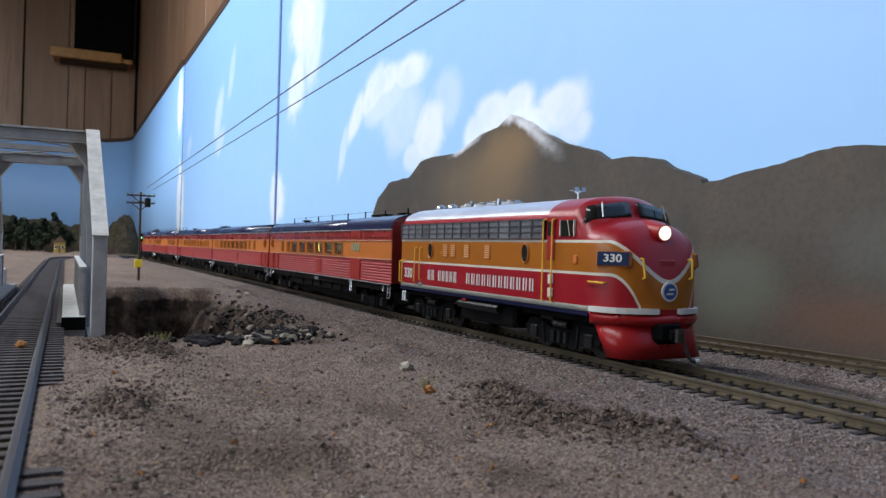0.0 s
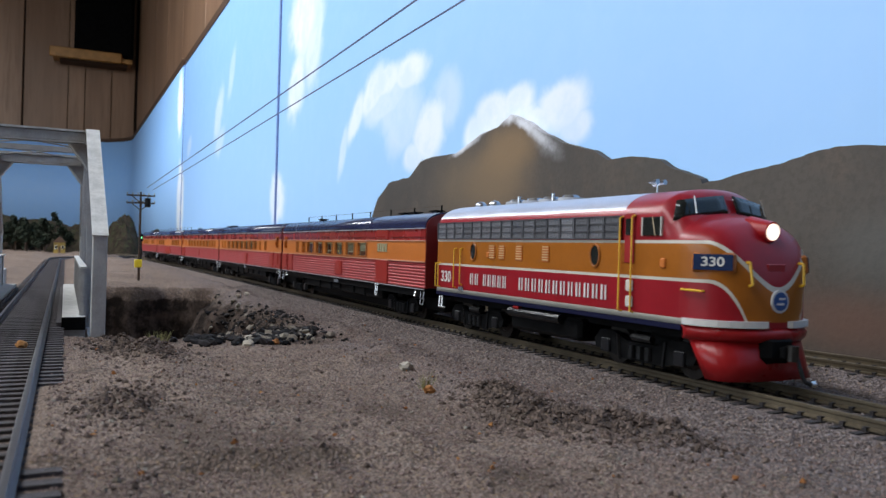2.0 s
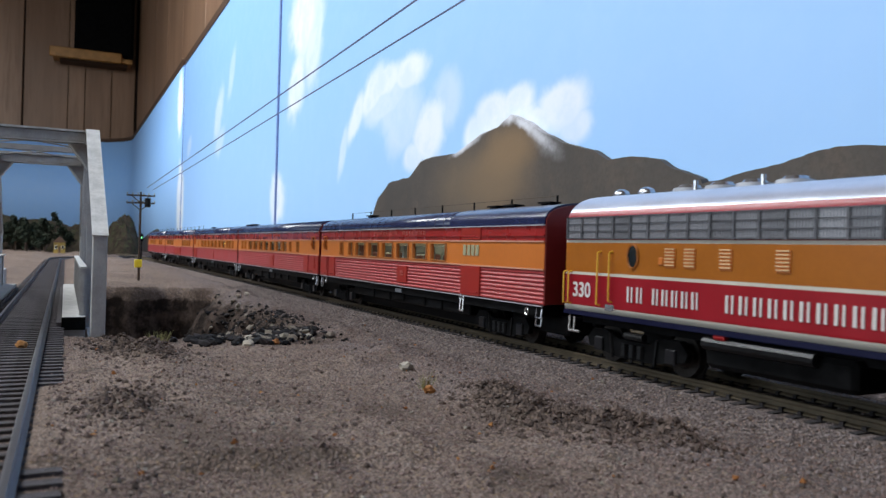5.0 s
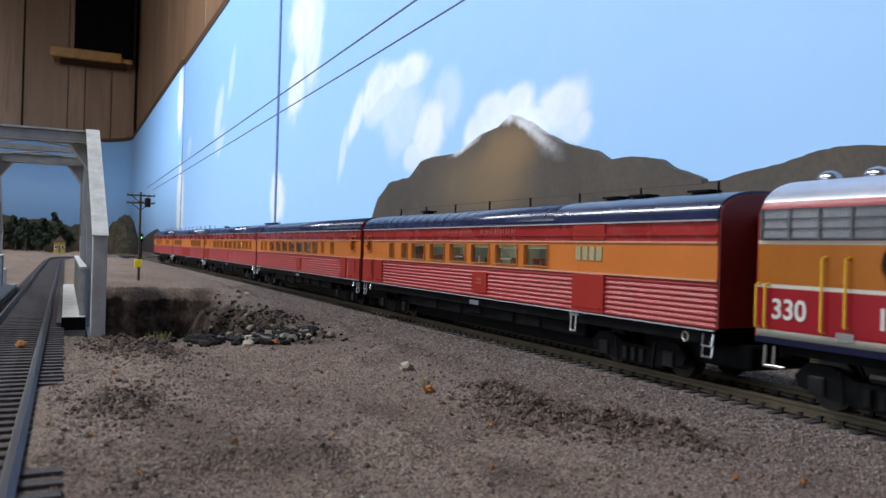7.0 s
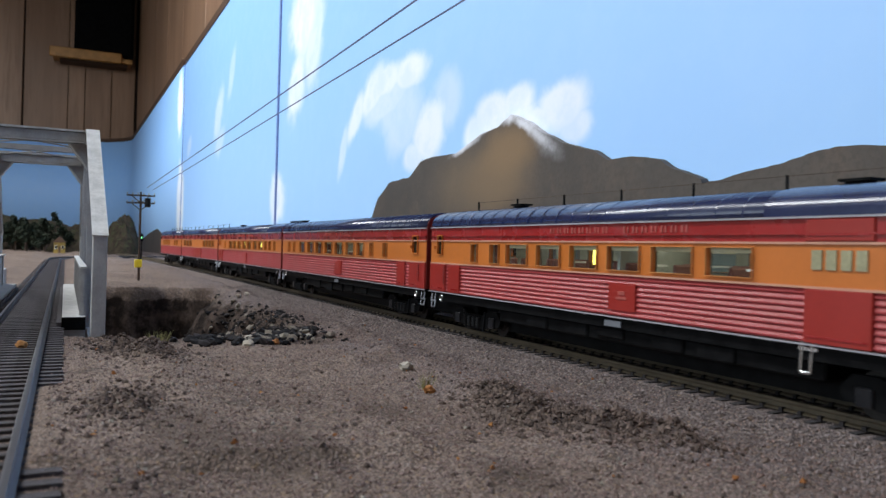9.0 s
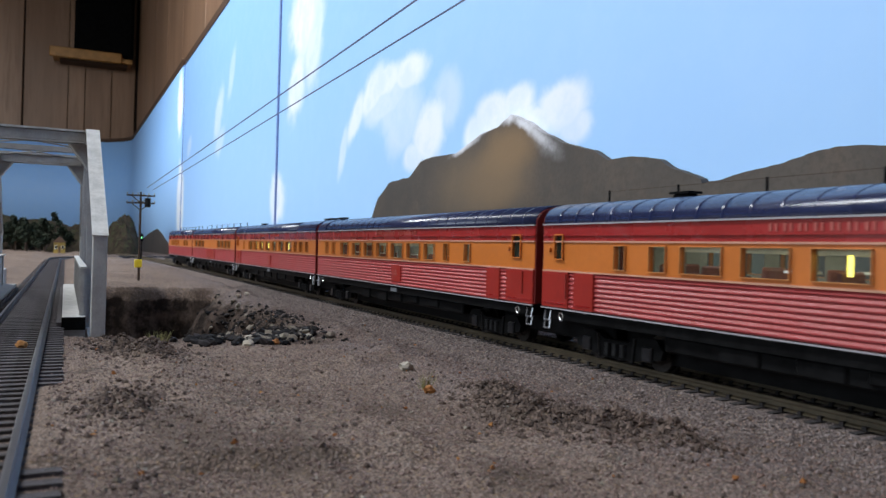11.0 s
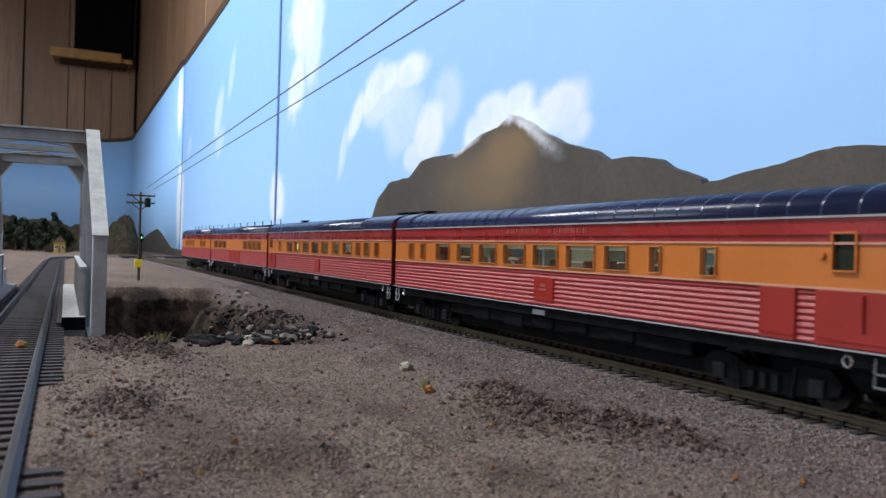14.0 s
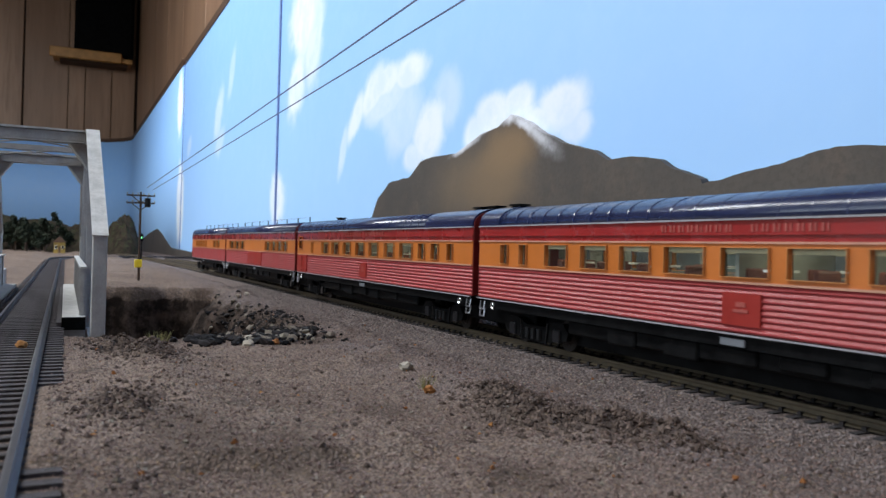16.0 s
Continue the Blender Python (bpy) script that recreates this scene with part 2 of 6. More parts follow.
def ground_height(x, y):
    z = -0.0062
    # ballast shoulder of the main track, the back track and the left track
    for yc, half, top in ((main_y(x), 0.0140, -0.00265), (YL, 0.018, -0.0030)):
        z = max(z, top - 0.0040 * smooth01((abs(y - yc) - half) / 0.022) - 0.0004)
    yb = back_y(x)
    z = max(z, -0.0032 - 0.004 * smooth01((abs(y - yb) - 0.0145) / 0.006))
    z -= 0.0016 * math.exp(-((y - yb + 0.0235) / 0.003) ** 2)
    z += 0.0016 * noise.noise(Vector((x * 24, y * 24, 1.7))) * smooth01((abs(y - main_y(x)) - 0.02) / 0.02) * smooth01((abs(y - YL) - 0.017) / 0.012)
    z += 0.0006 * noise.noise(Vector((x * 95, y * 95, 4.0))) * smooth01((abs(y - main_y(x)) - 0.017) / 0.01) * smooth01((abs(y - YL) - 0.016) / 0.012)
    open_ground = smooth01((abs(y - main_y(x)) - 0.024) / 0.02) * smooth01((abs(y - YL) - 0.0165) / 0.008)
    clump = noise.noise(Vector((x * 55, y * 55, 9.0))) + 0.5 * noise.noise(Vector((x * 130, y * 130, 12.0)))
    z += 0.0040 * max(0.0, clump - 0.10) ** 1.3 * open_ground * (0.35 + smooth01((noise.noise(Vector((x * 14, y * 14, 20.0))) + 0.1) / 0.4))
    # crumbled clods
    for cx, cy, rx, ry, h in CLODS:
        q = ((x - cx) / rx) ** 2 + ((y - cy) / ry) ** 2
        if q < 4:
            z += h * math.exp(-1.6 * q) * (0.55 + 0.9 * noise.noise(Vector((x * 150, y * 150, 31.0))) + 0.55 * noise.noise(Vector((x * 330, y * 330, 5.0))))
    # grit spilt over the tie ends of the left track
    if y > YL + 0.0108 and -0.208 < x < -0.138:
        z = max(z, -0.0021 + 0.0004 * noise.noise(Vector((x * 300, y * 300, 1.0))) - 0.05 * max(0.0, y - YL - 0.016))
    # low drift of grit beside the left track
    z += 0.0042 * math.exp(-((x + 0.235) / 0.05) ** 2 - ((y + 0.135) / 0.012) ** 2)
    # low rise beside the main track
    z += 0.0030 * math.exp(-((x + 0.18) / 0.05) ** 2 - ((y + 0.055) / 0.012) ** 2)
    # the far side of the gully lies higher
    z += 0.0052 * smooth01((-0.50 - x) / 0.09) * smooth01((abs(y - main_y(x)) - 0.024) / 0.025) * smooth01((abs(y - YL) - 0.018) / 0.02) * smooth01((-0.02 - y) / 0.02)
    d = canyon_depth(x, y)
    if d > 0.0005:
        rough = noise.noise(Vector((x * 60, y * 60, z * 60))) + 0.6 * noise.noise(Vector((x * 170, y * 170, 7.0)))
        z -= d
        z += 0.009 * rough * min(1.0, d / 0.03)
    return z


def ground_zone(name, xs, ys):
    grid = [[(x, y, ground_height(x, y)) for y in ys] for x in xs]
    verts = [p for row in grid for p in row]
    n = len(ys)
    faces = [(i * n + j, (i + 1) * n + j, (i + 1) * n + j + 1, i * n + j + 1) for i in range(len(xs) - 1) for j in range(n - 1)]
    me = bpy.data.meshes.new(name)
    me.from_pydata(verts, [], faces)
    me.update()
    for p in me.polygons:
        p.use_smooth = True
    return me


def steps(*spans):
    """Coordinates that run through spans of (end, step) from the first number."""
    out = [spans[0]]
    for end, size in spans[1:]:
        n = max(1, round(abs(end - out[-1]) / size))
        a = out[-1]
        out += [a + (end - a) * (k + 1) / n for k in range(n)]
    return out


def ground_material():
    """Sandy dirt with grey ballast shoulders, and crumbled gully rock coloured dark for the pit's shade."""
    m, nt, nodes, links, b = nodes_of("layout_ground")
    c = coords(nt)
    sep = nodes.new("ShaderNodeSeparateXYZ")
    links.new(c, sep.inputs[0])
    v = nodes.new("ShaderNodeTexVoronoi")
    v.inputs["Scale"].default_value = 1500.0
    links.new(c, v.inputs["Vector"])
    cell = nodes.new("ShaderNodeSeparateColor")
    links.new(v.outputs["Color"], cell.inputs[0])
    broad, mid, fine = noise_node(nt, c, 16.0, 5.0), noise_node(nt, c, 75.0, 5.0, 0.7), noise_node(nt, c, 1900.0, 3.0)
    sand = mix_node(nt, ramp(nt, broad, 0.35, 0.66), (0.180, 0.127, 0.104), (0.278, 0.206, 0.170))
    grey = mix_node(nt, ramp(nt, mid, 0.35, 0.66), (0.146, 0.114, 0.114), (0.236, 0.194, 0.196))
    edge = math_node(nt, "ADD", sep.outputs[1], math_node(nt, "MULTIPLY", math_node(nt, "SUBTRACT", broad, 0.5), 0.12))
    base = mix_node(nt, ramp(nt, edge, -0.085, -0.035), sand, grey)
    base = mix_node(nt, math_node(nt, "MULTIPLY", ramp(nt, mid, 0.54, 0.70), 0.55), base, (0.045, 0.035, 0.026))
    base = mix_node(nt, math_node(nt, "MULTIPLY", ramp(nt, cell.outputs[0], 0.6, 1.0), 0.6), base, (0.32, 0.255, 0.220))
    base = mix_node(nt, math_node(nt, "MULTIPLY", ramp(nt, cell.outputs[1], 0.72, 0.95), 0.18), base, (0.030, 0.024, 0.018))
    # shade in the gaps between grains put into the colour, and each grain's own tone
    base = mix_node(nt, math_node(nt, "MULTIPLY", ramp(nt, v.outputs["Distance"], 0.35, 0.75), 0.65), base, (0.035, 0.027, 0.020))
    base = mix_node(nt, math_node(nt, "MULTIPLY", ramp(nt, cell.outputs[2], 0.55, 0.9), 0.35), base, (0.06, 0.046, 0.034))
    base = mix_node(nt, math_node(nt, "MULTIPLY", ramp(nt, cell.outputs[2], 0.10, 0.0), 0.5), base, (0.26, 0.17, 0.09))
    # shadow sides of the clods painted as dark patches, and the rubble slope's darker soil
    soil_and_shade = None
    for cx, cy, rx, ry, s in [(p[0], p[1], p[2] * 1.15, p[3] * 1.15, 0.55) for p in CLODS] + [(-0.385, -0.078, 0.075, 0.024, 0.95), (-0.335, -0.075, 0.04, 0.020, 0.85), (-0.44, -0.068, 0.085, 0.030, 1.0), (-0.53, -0.075, 0.06, 0.02, 0.9), (-0.590, -0.135, 0.020, 0.075, 1.0), (-0.585, -0.23, 0.022, 0.05, 1.0)]:
        dx = math_node(nt, "DIVIDE", math_node(nt, "SUBTRACT", sep.outputs[0], cx), rx)
        dy = math_node(nt, "DIVIDE", math_node(nt, "SUBTRACT", sep.outputs[1], cy), ry)
        q = math_node(nt, "ADD", math_node(nt, "ADD", math_node(nt, "MULTIPLY", dx, dx), math_node(nt, "MULTIPLY", dy, dy)), math_node(nt, "MULTIPLY", math_node(nt, "SUBTRACT", mid, 0.5), 4.5))
        f = math_node(nt, "MULTIPLY", ramp(nt, q, 1.5, 0.1), s)
        soil_and_shade = f if soil_and_shade is None else math_node(nt, "MAXIMUM", soil_and_shade, f)
    base = mix_node(nt, soil_and_shade, base, mix_node(nt, fine, (0.032, 0.023, 0.018), (0.095, 0.069, 0.054)))
    # shaded side of the back track's ballast shoulder, painted as a dark strip
    shoulder_shade = math_node(nt, "ADD", math_node(nt, "SUBTRACT", sep.outputs[1], math_node(nt, "MULTIPLY", sep.outputs[0], 0.086)), math_node(nt, "MULTIPLY", math_node(nt, "SUBTRACT", mid, 0.5), 0.012))
    shoulder_shade = math_node(nt, "MULTIPLY", ramp(nt, math_node(nt, "ABSOLUTE", math_node(nt, "SUBTRACT", shoulder_shade, 0.0655)), 0.0055, 0.0015), math_node(nt, "GREATER_THAN", sep.outputs[0], -0.45))
    base = mix_node(nt, math_node(nt, "MULTIPLY", shoulder_shade, 0.85), base, (0.030, 0.022, 0.019))
    # gully rock below the rim, its tones taken darker to carry the pit's shade
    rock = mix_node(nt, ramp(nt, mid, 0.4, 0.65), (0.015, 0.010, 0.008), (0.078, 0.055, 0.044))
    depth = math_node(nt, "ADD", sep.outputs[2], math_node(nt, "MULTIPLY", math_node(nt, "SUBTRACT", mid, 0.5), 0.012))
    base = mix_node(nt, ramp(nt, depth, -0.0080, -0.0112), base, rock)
    links.new(base, b.inputs["Base Color"])
    b.inputs["Roughness"].default_value = 0.95
    b.inputs["Specular IOR Level"].default_value = 0.12
    h = math_node(nt, "ADD", math_node(nt, "MULTIPLY", v.outputs["Distance"], -0.7), math_node(nt, "ADD", math_node(nt, "MULTIPLY", fine, 0.5), math_node(nt, "MULTIPLY", noise_node(nt, c, 260.0, 4.0, 0.65), 2.2)))
    bump(nt, b, h, 0.9, 0.0007)
    return m


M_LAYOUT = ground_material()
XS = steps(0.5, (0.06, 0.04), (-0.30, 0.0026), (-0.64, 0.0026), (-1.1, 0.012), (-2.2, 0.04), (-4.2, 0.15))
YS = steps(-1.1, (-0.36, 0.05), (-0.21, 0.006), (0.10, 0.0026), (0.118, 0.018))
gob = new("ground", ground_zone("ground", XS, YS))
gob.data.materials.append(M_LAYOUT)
tagged(gob, "sandy brown gravel layout ground with a dry gully cut", "ground", kind="structure")


bench = thing("layout_bench", "plain wooden bench carrying the model landscape", "bench", kind="structure")
part("bench_top", box(-4.18, 0.5, -1.1, 0.105, -0.22, -0.19), M_SHELF, bench)
part("fascia", box(-4.18, 0.5, -1.115, -1.1005, -0.22, -0.004), M_BATTEN, bench)
part("fascia", box(0.5005, 0.515, -1.115, 0.105, -0.22, -0.004), M_BATTEN, bench)
for bx in (-3.9, -2.4, -0.9, 0.4):
    for by in (-1.0, 0.05):
        part("leg", box(bx - 0.035, bx + 0.035, by - 0.035, by + 0.035, -1.1, -0.2205), M_SHELF, bench)


def sky_material(clouds):
    """Hardboard painted pale blue, with soft white clouds and patches given as (x, z, half width, half height, lean,
    strength).
    """
    m, nt, nodes, links, b = nodes_of("painted_sky")
    geo = nodes.new("ShaderNodeNewGeometry")
    sep = nodes.new("ShaderNodeSeparateXYZ")
    links.new(geo.outputs["Position"], sep.inputs[0])
    x, z = sep.outputs[0], sep.outputs[2]
    n1, n2 = noise_node(nt, geo.outputs["Position"], 9.0, 5.0, 0.55), noise_node(nt, geo.outputs["Position"], 40.0, 4.0)
    n3 = noise_node(nt, geo.outputs["Position"], 26.0, 5.0, 0.6)
    wx = math_node(nt, "ADD", math_node(nt, "MULTIPLY", math_node(nt, "SUBTRACT", n1, 0.5), 0.7), math_node(nt, "MULTIPLY", math_node(nt, "SUBTRACT", n3, 0.5), 1.1))
    total = None
    for cx, cz, rx, rz, lean, s in clouds:
        dz = math_node(nt, "DIVIDE", math_node(nt, "SUBTRACT", z, cz), rz)
        dx = math_node(nt, "SUBTRACT", math_node(nt, "DIVIDE", math_node(nt, "SUBTRACT", x, cx), rx), math_node(nt, "MULTIPLY", dz, lean))
        d = math_node(nt, "SQRT", math_node(nt, "ADD", math_node(nt, "MULTIPLY", dx, dx), math_node(nt, "MULTIPLY", dz, dz)))
        d = math_node(nt, "ADD", d, wx)
        c = math_node(nt, "MULTIPLY", ramp(nt, d, 1.15, 0.55), s)
        total = c if total is None else math_node(nt, "MAXIMUM", total, c)
    total = math_node(nt, "MULTIPLY", total, math_node(nt, "ADD", 0.78, math_node(nt, "MULTIPLY", ramp(nt, n3, 0.38, 0.6), 0.22)))
    blue = mix_node(nt, ramp(nt, z, 0.02, 0.42), (0.37, 0.615, 0.98), (0.29, 0.545, 0.97))
    blue = mix_node(nt, math_node(nt, "MULTIPLY", ramp(nt, n2, 0.4, 0.7), 0.08), blue, (0.52, 0.73, 0.97))
    links.new(mix_node(nt, math_node(nt, "MULTIPLY", total, 0.93), blue, (0.88, 0.91, 0.95)), b.inputs["Base Color"])
    b.inputs["Roughness"].default_value = 0.55
    bump(nt, b, n2, 0.05, 0.002)
    return m


CLOUDS = [(-1.005, 0.325, 0.075, 0.06, 0.0, 0.95), (-1.03, 0.24, 0.05, 0.055, 0.3, 0.9), (-0.95, 0.29, 0.05, 0.07, 0.2, 0.75), (-1.12, 0.10, 0.05, 0.045, 0.0, 0.9),
          (-1.49, 0.345, 0.03, 0.05, 0.8, 0.40), (-1.62, 0.29, 0.05, 0.06, 0.6, 0.55), (-1.60, 0.23, 0.05, 0.03, 0.6, 0.45),
          # first two: tall white patches along the left board joint
          (-2.20, 0.40, 0.05, 0.10, 0.0, 1.0), (-2.16, 0.13, 0.06, 0.12, 0.0, 1.0), (-2.03, 0.267, 0.04, 0.03, 0.5, 0.4),
          (-0.70, 0.190, 0.055, 0.017, 0.0, 0.9), (-0.645, 0.188, 0.045, 0.017, 0.0, 0.95), (-0.735, 0.185, 0.04, 0.026, 0.6, 0.9), (-0.785, 0.165, 0.024, 0.030, 1.0, 0.85), (-0.825, 0.135, 0.014, 0.030, 0.8, 0.6),
          (-0.67, 0.162, 0.05, 0.028, 0.3, 0.5), (-0.60, 0.130, 0.04, 0.030, 0.2, 0.95), (-0.63, 0.112, 0.03, 0.015, 0.0, 0.8),
          (-0.490, 0.128, 0.030, 0.018, 0.0, 1.0), (-0.455, 0.131, 0.026, 0.013, 0.0, 1.0), (-0.405, 0.122, 0.034, 0.018, 0.0, 0.95), (-0.517, 0.116, 0.020, 0.018, 0.0, 0.95), (-0.388, 0.108, 0.020, 0.012, 0.0, 0.8),
          (-0.435, 0.116, 0.035, 0.013, 0.0, 0.95), (-0.455, 0.124, 0.030, 0.012, 0.0, 0.95), (-0.70, 0.172, 0.065, 0.022, 0.4, 0.65), (-0.655, 0.145, 0.045, 0.035, 0.2, 0.5), (-0.565, 0.150, 0.03, 0.03, 0.0, 0.45)]
M_SKY = sky_material(CLOUDS)
YW, TOP = 0.110, 0.492


def sky_board(x0, x1):
    b = box(x0, x1, YW, YW + 0.004, -0.05, TOP)
    return b


backdrop = thing("backdrop", "pale blue hardboard backdrop painted with soft white clouds", "backdrop", kind="structure")
part("board", sky_board(-1.1185, 0.6), M_SKY, backdrop)
part("board", sky_board(-2.152, -1.1225), M_SKY, backdrop)
# the coved corner and the end board in one bent sheet
cove = []
for k in range(0, 25):
    a = math.radians(90 * k / 24)
    cove.append((-3.84 - 0.27 * math.sin(a), YW - 0.27 + 0.27 * math.cos(a)))
line = [(-2.1535, YW)] + cove + [(-4.11, -1.1)]
bm = bmesh.new()
lo = [(bm.verts.new((x, y, -0.05)), bm.verts.new((x, y, TOP))) for x, y in line]
for a, b in zip(lo[:-1], lo[1:]):
    bm.faces.new((a[0], b[0], b[1], a[1]))
bmesh.ops.recalc_face_normals(bm, faces=bm.faces[:])
bmesh.ops.solidify(bm, geom=bm.faces[:], thickness=0.004)
part("board", bm, M_SKY, backdrop, smooth=True)
M_SEAM = paint("blue_seam_strip", (0.10, 0.17, 0.42), 0.6, vary=0.15)
for x in (-1.1215, -2.156):
    part("joint_strip", box(x - 0.004, x + 0.004, YW - 0.0015, YW - 0.0002, -0.05, TOP - 0.001), M_SEAM, backdrop, "blue strip over the board joint")
# brown edge strip along the top
bm = box(-2.15, 0.6, YW - 0.002, YW + 0.010, TOP, TOP + 0.016)
for a, b in zip(line[:-1], line[1:]):
    dx, dy = b[0] - a[0], b[1] - a[1]
    ln = math.hypot(dx, dy)
    seg = box(-0.001, ln + 0.001, -0.006, 0.006, TOP, TOP + 0.016)
    bmesh.ops.transform(seg, matrix=Matrix.Translation((a[0], a[1], 0)) @ Matrix.Rotation(math.atan2(dy, dx), 4, "Z"), verts=seg.verts)
    absorb(bm, seg)
part("edge_strip", bm, M_BATTEN, backdrop, "dark brown edge strip")


def mountain_material():
    m, nt, nodes, links, b = nodes_of("painted_mountain")
    c = coords(nt)
    sep = nodes.new("ShaderNodeSeparateXYZ")
    links.new(c, sep.inputs[0])
    x, z = sep.outputs[0], sep.outputs[2]
    n1, n2, n3 = noise_node(nt, c, 14.0, 5.0), noise_node(nt, c, 60.0, 5.0, 0.7), noise_node(nt, c, 380.0, 3.0)
    col = mix_node(nt, ramp(nt, n1, 0.35, 0.65), (0.050, 0.042, 0.037), (0.078, 0.063, 0.052))
    col = mix_node(nt, math_node(nt, "MULTIPLY", ramp(nt, n2, 0.45, 0.75), 0.45), col, (0.115, 0.078, 0.055))
    col = mix_node(nt, math_node(nt, "MULTIPLY", ramp(nt, n3, 0.42, 0.68), 0.5), col, (0.05, 0.04, 0.033))
    # warm ochre flank under the peak
    for cx, cz, rx, rz, tint, s in ((-0.50, 0.080, 0.085, 0.034, (0.15, 0.105, 0.066), 0.75), (-0.455, 0.100, 0.040, 0.020, (0.22, 0.135, 0.066), 0.85), (-0.47, 0.082, 0.050, 0.024, (0.20, 0.128, 0.068), 0.6),
                                    (-0.20, 0.01, 0.05, 0.016, (0.17, 0.085, 0.06), 0.6), (-0.255, 0.02, 0.035, 0.022, (0.13, 0.14, 0.11), 0.7), (-0.19, 0.035, 0.03, 0.02, (0.105, 0.105, 0.10), 0.5)):
        dx = math_node(nt, "DIVIDE", math_node(nt, "SUBTRACT", x, cx), rx)
        dz = math_node(nt, "DIVIDE", math_node(nt, "SUBTRACT", z, cz), rz)
        d = math_node(nt, "ADD", math_node(nt, "SQRT", math_node(nt, "ADD", math_node(nt, "MULTIPLY", dx, dx), math_node(nt, "MULTIPLY", dz, dz))), math_node(nt, "SUBTRACT", n1, 0.5))
        col = mix_node(nt, math_node(nt, "MULTIPLY", ramp(nt, d, 1.2, 0.2), s), col, tint)
    # white spray drifting over the summit
    for cx, cz, rx, rz, lean, s in ((-0.4560, 0.1215, 0.0110, 0.0042, 0.0, 1.0), (-0.4385, 0.1150, 0.0080, 0.0060, -1.4, 1.0), (-0.4235, 0.1070, 0.0080, 0.0090, -1.7, 0.75), (-0.4130, 0.1000, 0.0110, 0.0100, -1.2, 0.18),
                                    (-0.5200, 0.1085, 0.0120, 0.0050, 1.4, 0.95), (-0.5000, 0.1150, 0.0100, 0.0030, 1.4, 0.8), (-0.4790, 0.1180, 0.0090, 0.0022, 0.8, 0.6)):
        dz = math_node(nt, "DIVIDE", math_node(nt, "SUBTRACT", z, cz), rz)
        dx = math_node(nt, "SUBTRACT", math_node(nt, "DIVIDE", math_node(nt, "SUBTRACT", x, cx), rx), math_node(nt, "MULTIPLY", dz, lean))
        d = math_node(nt, "ADD", math_node(nt, "SQRT", math_node(nt, "ADD", math_node(nt, "MULTIPLY", dx, dx), math_node(nt, "MULTIPLY", dz, dz))), math_node(nt, "MULTIPLY", math_node(nt, "SUBTRACT", n2, 0.5), 1.9))
        col = mix_node(nt, math_node(nt, "MULTIPLY", ramp(nt, d, 1.5, 0.1), s * 0.95), col, (0.74, 0.74, 0.80))
    links.new(col, b.inputs["Base Color"])
    b.inputs["Roughness"].default_value = 0.7
    bump(nt, b, n3, 0.25, 0.0005)
    return m


M_MOUNT = mountain_material()


def cutout(name, outline, y, thick, mat, label, foot=-0.012):
    """A hardboard cut-out with a sawn, slightly ragged top edge."""
    pts = []
    for (xa, za), (xb, zb) in zip(outline[:-1], outline[1:]):
        for k in range(6):
            t = k / 6
            s = t * 0.6 + smooth01(t) * 0.4
            x = xa + (xb - xa) * t
            pts.append((x, za + (zb - za) * s + 0.0007 * noise.noise(Vector((x * 160, y * 10, 3.0)))))
    pts.append(outline[-1])
    ring = [(outline[0][0], foot)] + pts + [(outline[-1][0], foot)]
    bm = bmesh.new()
    f = bm.faces.new([bm.verts.new((x, y, z)) for x, z in ring])
    r = bmesh.ops.extrude_face_region(bm, geom=[f])
    bmesh.ops.translate(bm, vec=(0, thick, 0), verts=[v for v in r["geom"] if isinstance(v, bmesh.types.BMVert)])
    bmesh.ops.recalc_face_normals(bm, faces=bm.faces[:])
    return tagged(part(name, bm, mat), label, "backdrop", kind="structure")


cutout("mountain_backdrop", [(-0.725, 0.045), (-0.7165, 0.0584), (-0.698, 0.079), (-0.668, 0.092), (-0.626, 0.093), (-0.599, 0.105), (-0.577, 0.1062), (-0.536, 0.105), (-0.513, 0.1105), (-0.496, 0.115),
                             (-0.474, 0.1165), (-0.4545, 0.1228), (-0.4387, 0.1173), (-0.4114, 0.1046), (-0.390, 0.0964), (-0.3645, 0.0905), (-0.349, 0.0834), (-0.332, 0.0836), (-0.310, 0.0807), (-0.298, 0.0747), (-0.2793, 0.0688), (-0.2780, 0.0661)],
       0.1045, 0.0045, M_MOUNT, "brown painted mountain cut-out with a clouded white summit")
cutout("hill_backdrop", [(-0.2777, 0.0661), (-0.268, 0.0667), (-0.2486, 0.0698), (-0.2311, 0.0716), (-0.2177, 0.0745), (-0.2076, 0.0756), (-0.198, 0.0753), (-0.1876, 0.0740), (-0.12, 0.060), (-0.02, 0.05), (0.55, 0.04)],
       0.1035, 0.0045, M_MOUNT, "brown painted hill cut-out with faded reddish foot")
cutout("far_hill_backdrop", [(-3.5, 0.02), (-3.25, 0.036), (-2.93, 0.060), (-2.69, 0.0725), (-2.55, 0.058), (-2.43, 0.0366), (-2.29, 0.0150), (-1.86, 0.009), (-1.5, 0.006), (-1.2, 0.004)],
       0.1045, 0.004, M_MOUNT, "low brown painted hill far along the backdrop", foot=-0.02)


